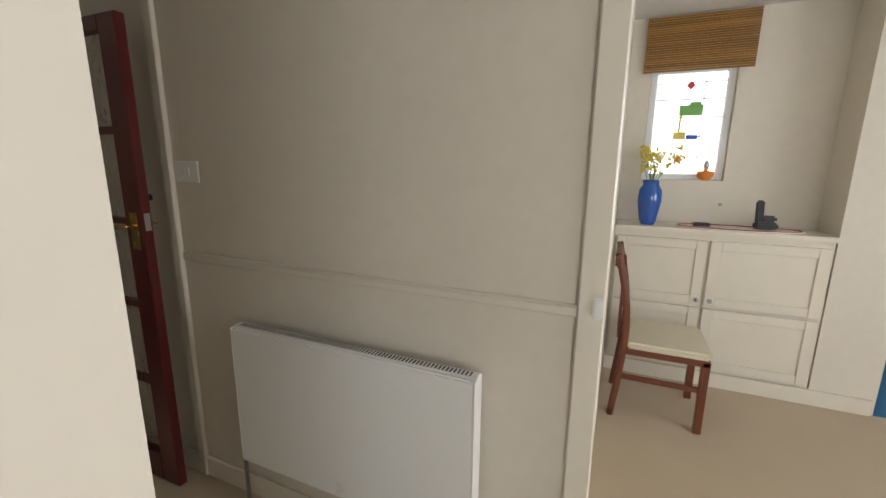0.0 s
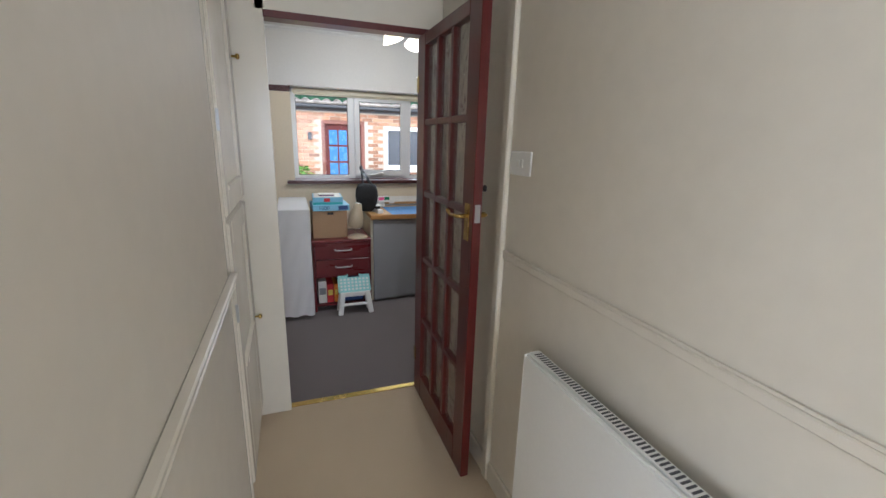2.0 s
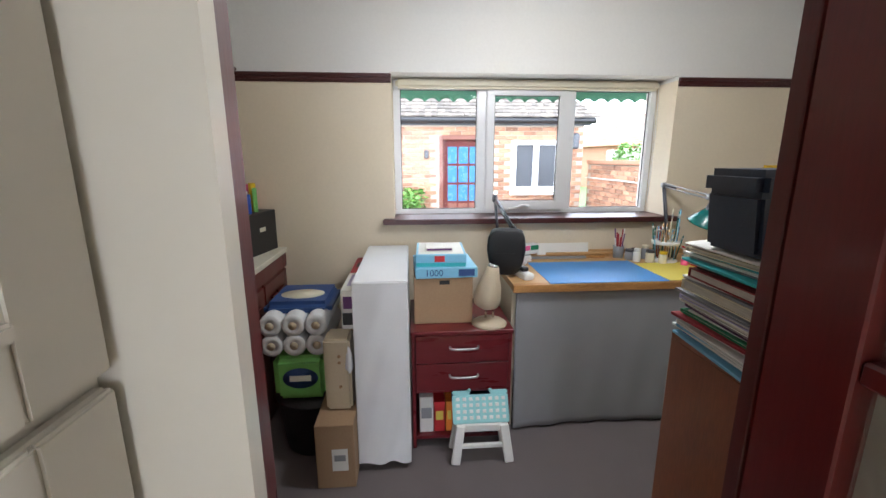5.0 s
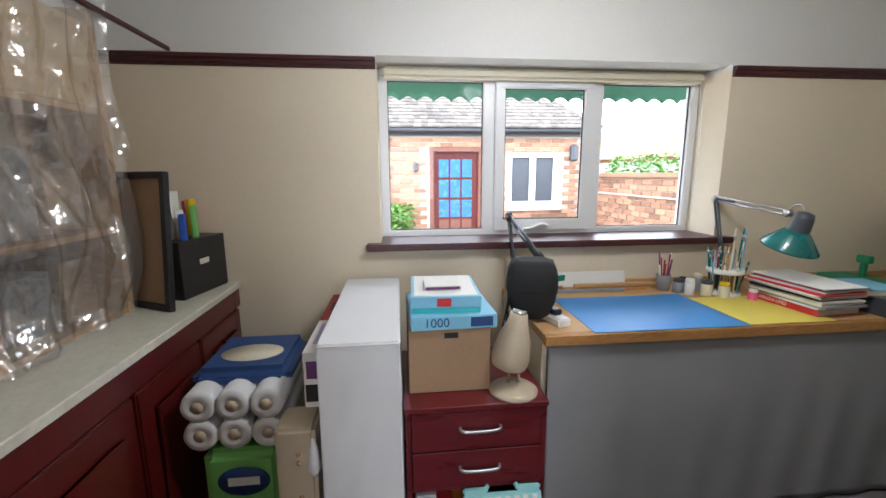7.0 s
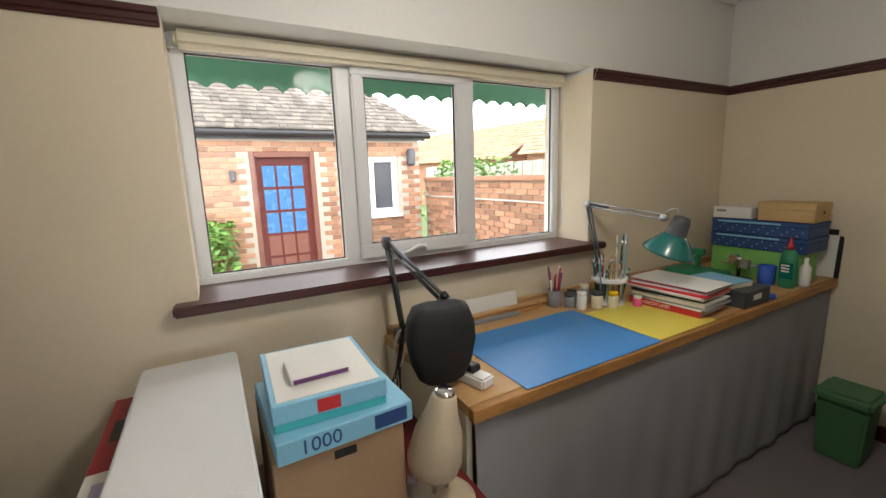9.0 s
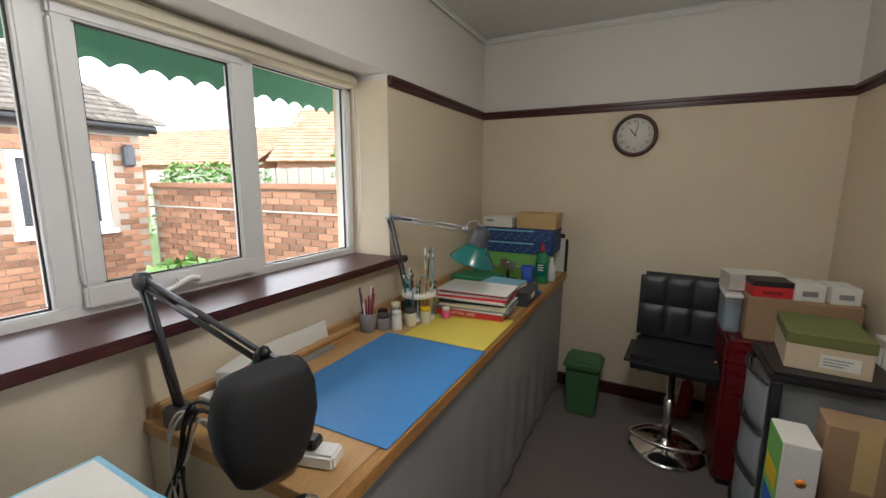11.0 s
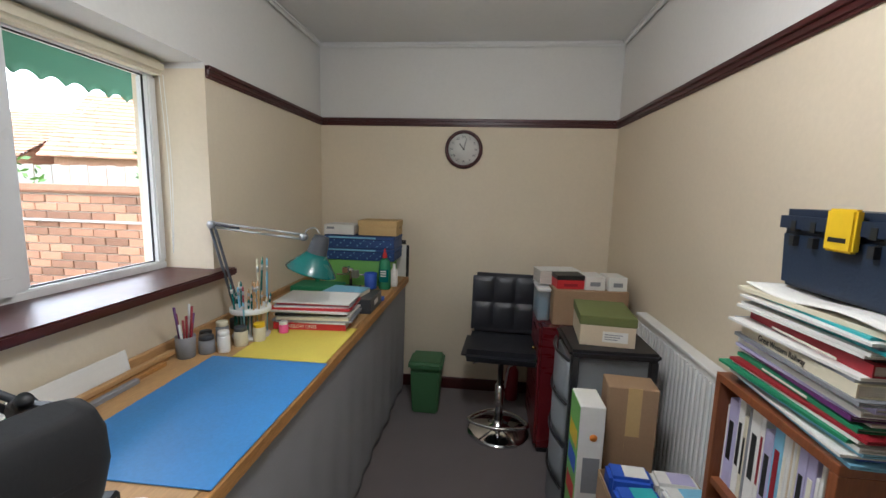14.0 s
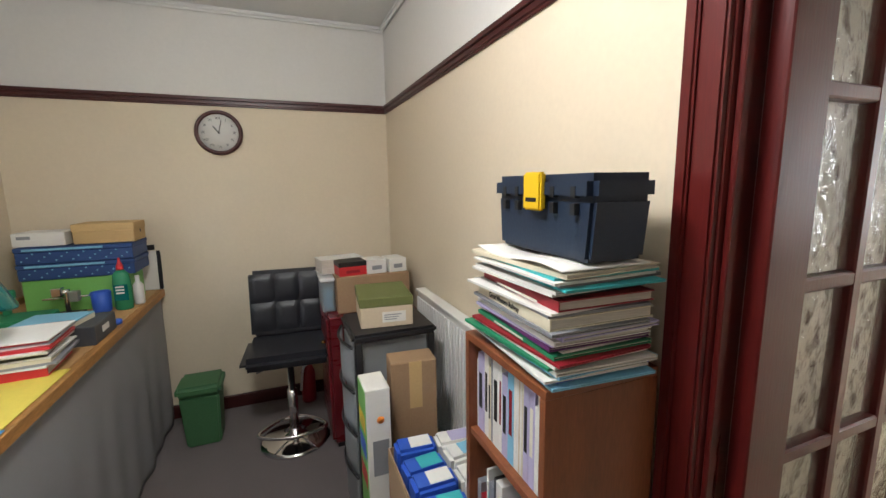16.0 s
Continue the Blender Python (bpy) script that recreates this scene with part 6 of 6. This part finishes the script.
# far houses
def house(x, y, w, d, h, rh, rz, name="bungalow"):
    hs = thing(name, (x, y, -0.3), "neighbouring brick bungalow with a clay tile roof", "house", rz=rz)
    part("wall", B((-w / 2, w / 2, -d / 2, d / 2, 0, h)), BRICK, hs)
    n = 16
    for s in (-1, 1):
        vs2, f2 = [], []
        for k in range(n):
            for q in range(int(w / 0.3) + 2):
                xa = -w / 2 - 0.3 + 0.3 * q
                t0, t1 = k / n, (k + 1) / n
                m0 = len(vs2)
                ya, yb = s * (d / 2 + 0.3) * (1 - t0), s * (d / 2 + 0.3) * (1 - t1)
                vs2 += [(xa, ya, h + rh * t0 + 0.05), (xa + 0.29, ya, h + rh * t0 + 0.05), (xa + 0.29, yb, h + rh * t1), (xa, yb, h + rh * t1), (xa, ya, h + rh * t0), (xa + 0.29, ya, h + rh * t0)]
                f2 += [(m0, m0 + 1, m0 + 2, m0 + 3), (m0 + 4, m0 + 5, m0 + 1, m0)]
        me2 = bpy.data.meshes.new("roof")
        me2.from_pydata(vs2, [], f2)
        me2.materials.append(ROOF2)
        ro = new("roof", me2)
        ro.parent = hs
        tagged(ro, kind="stuff")
    g = bmesh.new()
    for s in (-1, 1):
        g.faces.new([g.verts.new(p) for p in ((s * w / 2, -d / 2, h), (s * w / 2, d / 2, h), (s * w / 2, 0, h + rh * 0.96))])
    part("gable", g, BRICK, hs)
    wd = part("window", B((-0.8, 0.8, -d / 2 - 0.03, -d / 2, 1.0, 2.0), bevel=0.02), UPVC, hs)
    part("pane", B((-0.7, 0.7, -d / 2 - 0.04, -d / 2 - 0.031, 1.1, 1.9)), DGREY, wd)


house(-16.5, 18.5, 9, 7, 2.5, 2.6, 24)
house(-26, 16.0, 10, 7, 2.4, 2.0, 10)
fe = thing("garden_fence", (0, 0, 0), "grey timber fence beyond the wall", "fence")
for k in range(60):
    part("board", B((-20 + 0.2 * k, -19.82 + 0.2 * k, 9.0 + 0.01 * (k % 2), 9.02 + 0.01 * (k % 2), -0.3, 1.75 + 0.01 * (k % 3)), bevel=0.003), PAVE, fe)


def leafy(name, at, size, n, label, seed, category="shrub", leaf=0.09):
    g = random.Random(seed)
    sh = thing(name, at, label, category)
    bm = bmesh.new()
    for k in range(9):
        a = g.uniform(0, 6.28)
        T(curve_pts([(0, 0, 0), (0.3 * size[0] * math.cos(a), 0.3 * size[1] * math.sin(a), 0.5 * size[2]), (0.7 * size[0] * math.cos(a), 0.7 * size[1] * math.sin(a), size[2] * g.uniform(0.5, 0.65))], 3), [0.02] * 3 + [0.012] * 3 + [0.004], 5, bm)
    part("stems", bm, BROWN, sh)
    v, f = [], []
    for k in range(n):
        r, a, h = g.random() ** 0.4, g.uniform(0, 6.28), g.random()
        wob = 1 + 0.3 * math.sin(a * 3 + seed) * math.sin(h * 5)
        c = Vector((size[0] * r * math.cos(a) * wob * (1 - 0.4 * h), size[1] * r * math.sin(a) * wob * (1 - 0.4 * h), size[2] * (0.15 + 0.85 * h)))
        u = Vector((g.gauss(0, 1), g.gauss(0, 1), g.gauss(0, 0.5))).normalized()
        w = u.cross(Vector((g.gauss(0, 1), g.gauss(0, 1), 1))).normalized()
        s = leaf * g.uniform(0.6, 1.2)
        m0 = len(v)
        v += [c - u * s, c + w * s * 0.4, c + u * s, c - w * s * 0.4]
        f += [(m0, m0 + 1, m0 + 2, m0 + 3)]
    me = bpy.data.meshes.new("leaves")
    me.from_pydata(v, [], f)
    me.materials.append(LEAF)
    lv = new("leaves", me)
    lv.parent = sh
    tagged(lv, kind="stuff")


leafy("shrub", (-9.6, 3.9, -0.22), (0.8, 0.6, 0.85), 900, "bright green leafy plant by the garden wall", 3, leaf=0.13)
leafy("climber", (-11.45, 1.45, -0.22), (0.3, 0.3, 1.15), 500, "yellow-green shrub against the outbuilding wall", 6, leaf=0.07)
leafy("bush", (-10.3, 7.6, -0.3), (0.9, 0.8, 2.35), 1200, "green bush behind the garden wall", 8)
leafy("bush", (-15.5, 8.0, -0.3), (2.6, 0.9, 2.2), 1800, "green hedge behind the garden wall", 9)

# bricks, last
BW, BH, BJ = 0.215, 0.065, 0.01
bme = bpy.data.meshes.new("brick")
q = B((0, BW, -0.012, 0.03, 0, BH), bevel=0.004)
q.to_mesh(bme)
q.free()
bme.materials.append(BRICK)
_rg = random.Random(31)
count, rest = 0, []
for r in range(int(1.58 / (BH + BJ))):
    z = -0.24 + r * (BH + BJ)
    x = GX1 - BW - (0.11 if r % 2 else 0)
    while x > GX0:
        if z > 0.0 and x > -10.6 and count < 290:
            o = new("brick", bme)
            o.parent = gw
            o.matrix_basis = pose(x, GY + 0.01 + _rg.uniform(-0.003, 0.003), z)
            count += 1
        else:
            rest.append((x, x + BW, GY - 0.002 + _rg.uniform(-0.003, 0.003), GY + 0.03, z, z + BH))
        x -= BW + BJ


def brick_mesh(name, boxes, parent):
    v, f = [], []
    for x0, x1, y0, y1, z0, z1 in boxes:
        n = len(v)
        v += [(x0, y0, z0), (x1, y0, z0), (x1, y1, z0), (x0, y1, z0), (x0, y0, z1), (x1, y0, z1), (x1, y1, z1), (x0, y1, z1)]
        f += [(n, n + 1, n + 5, n + 4), (n + 1, n + 2, n + 6, n + 5), (n + 2, n + 3, n + 7, n + 6), (n + 3, n, n + 4, n + 7), (n + 4, n + 5, n + 6, n + 7)]
    me = bpy.data.meshes.new(name)
    me.from_pydata(v, [], f)
    me.materials.append(BRICK)
    o = new(name, me)
    o.parent = parent
    tagged(o, kind="stuff")


brick_mesh("brickwork", rest, gw)
count, rest = 0, []
bme2 = bpy.data.meshes.new("brick")
q = B((-0.03, 0.012, 0, BW, 0, BH), bevel=0.004)
q.to_mesh(bme2)
q.free()
bme2.materials.append(BRICK)
for r in range(int((AE + 0.2) / (BH + BJ))):
    z = -0.24 + r * (BH + BJ)
    y = AY1 - BW - (0.11 if r % 2 else 0)
    while y > AY0:
        hit_door = y < DOY1 and y + BW > DOY0 and z < 1.86
        hit_win = y < OWY1 and y + BW > OWY0 and 0.74 < z < 1.78
        if not hit_door and not hit_win:
            if z > 0.3 and y > 0.2 and count < 290:
                o = new("brick", bme2)
                o.parent = an
                o.matrix_basis = pose(AX + _rg.uniform(-0.003, 0.003), y, z)
                count += 1
            else:
                rest.append((AX - 0.03, AX + 0.012 + _rg.uniform(-0.003, 0.003), y, y + BW, z, z + BH))
        y -= BW + BJ
brick_mesh("brickwork", rest, an)
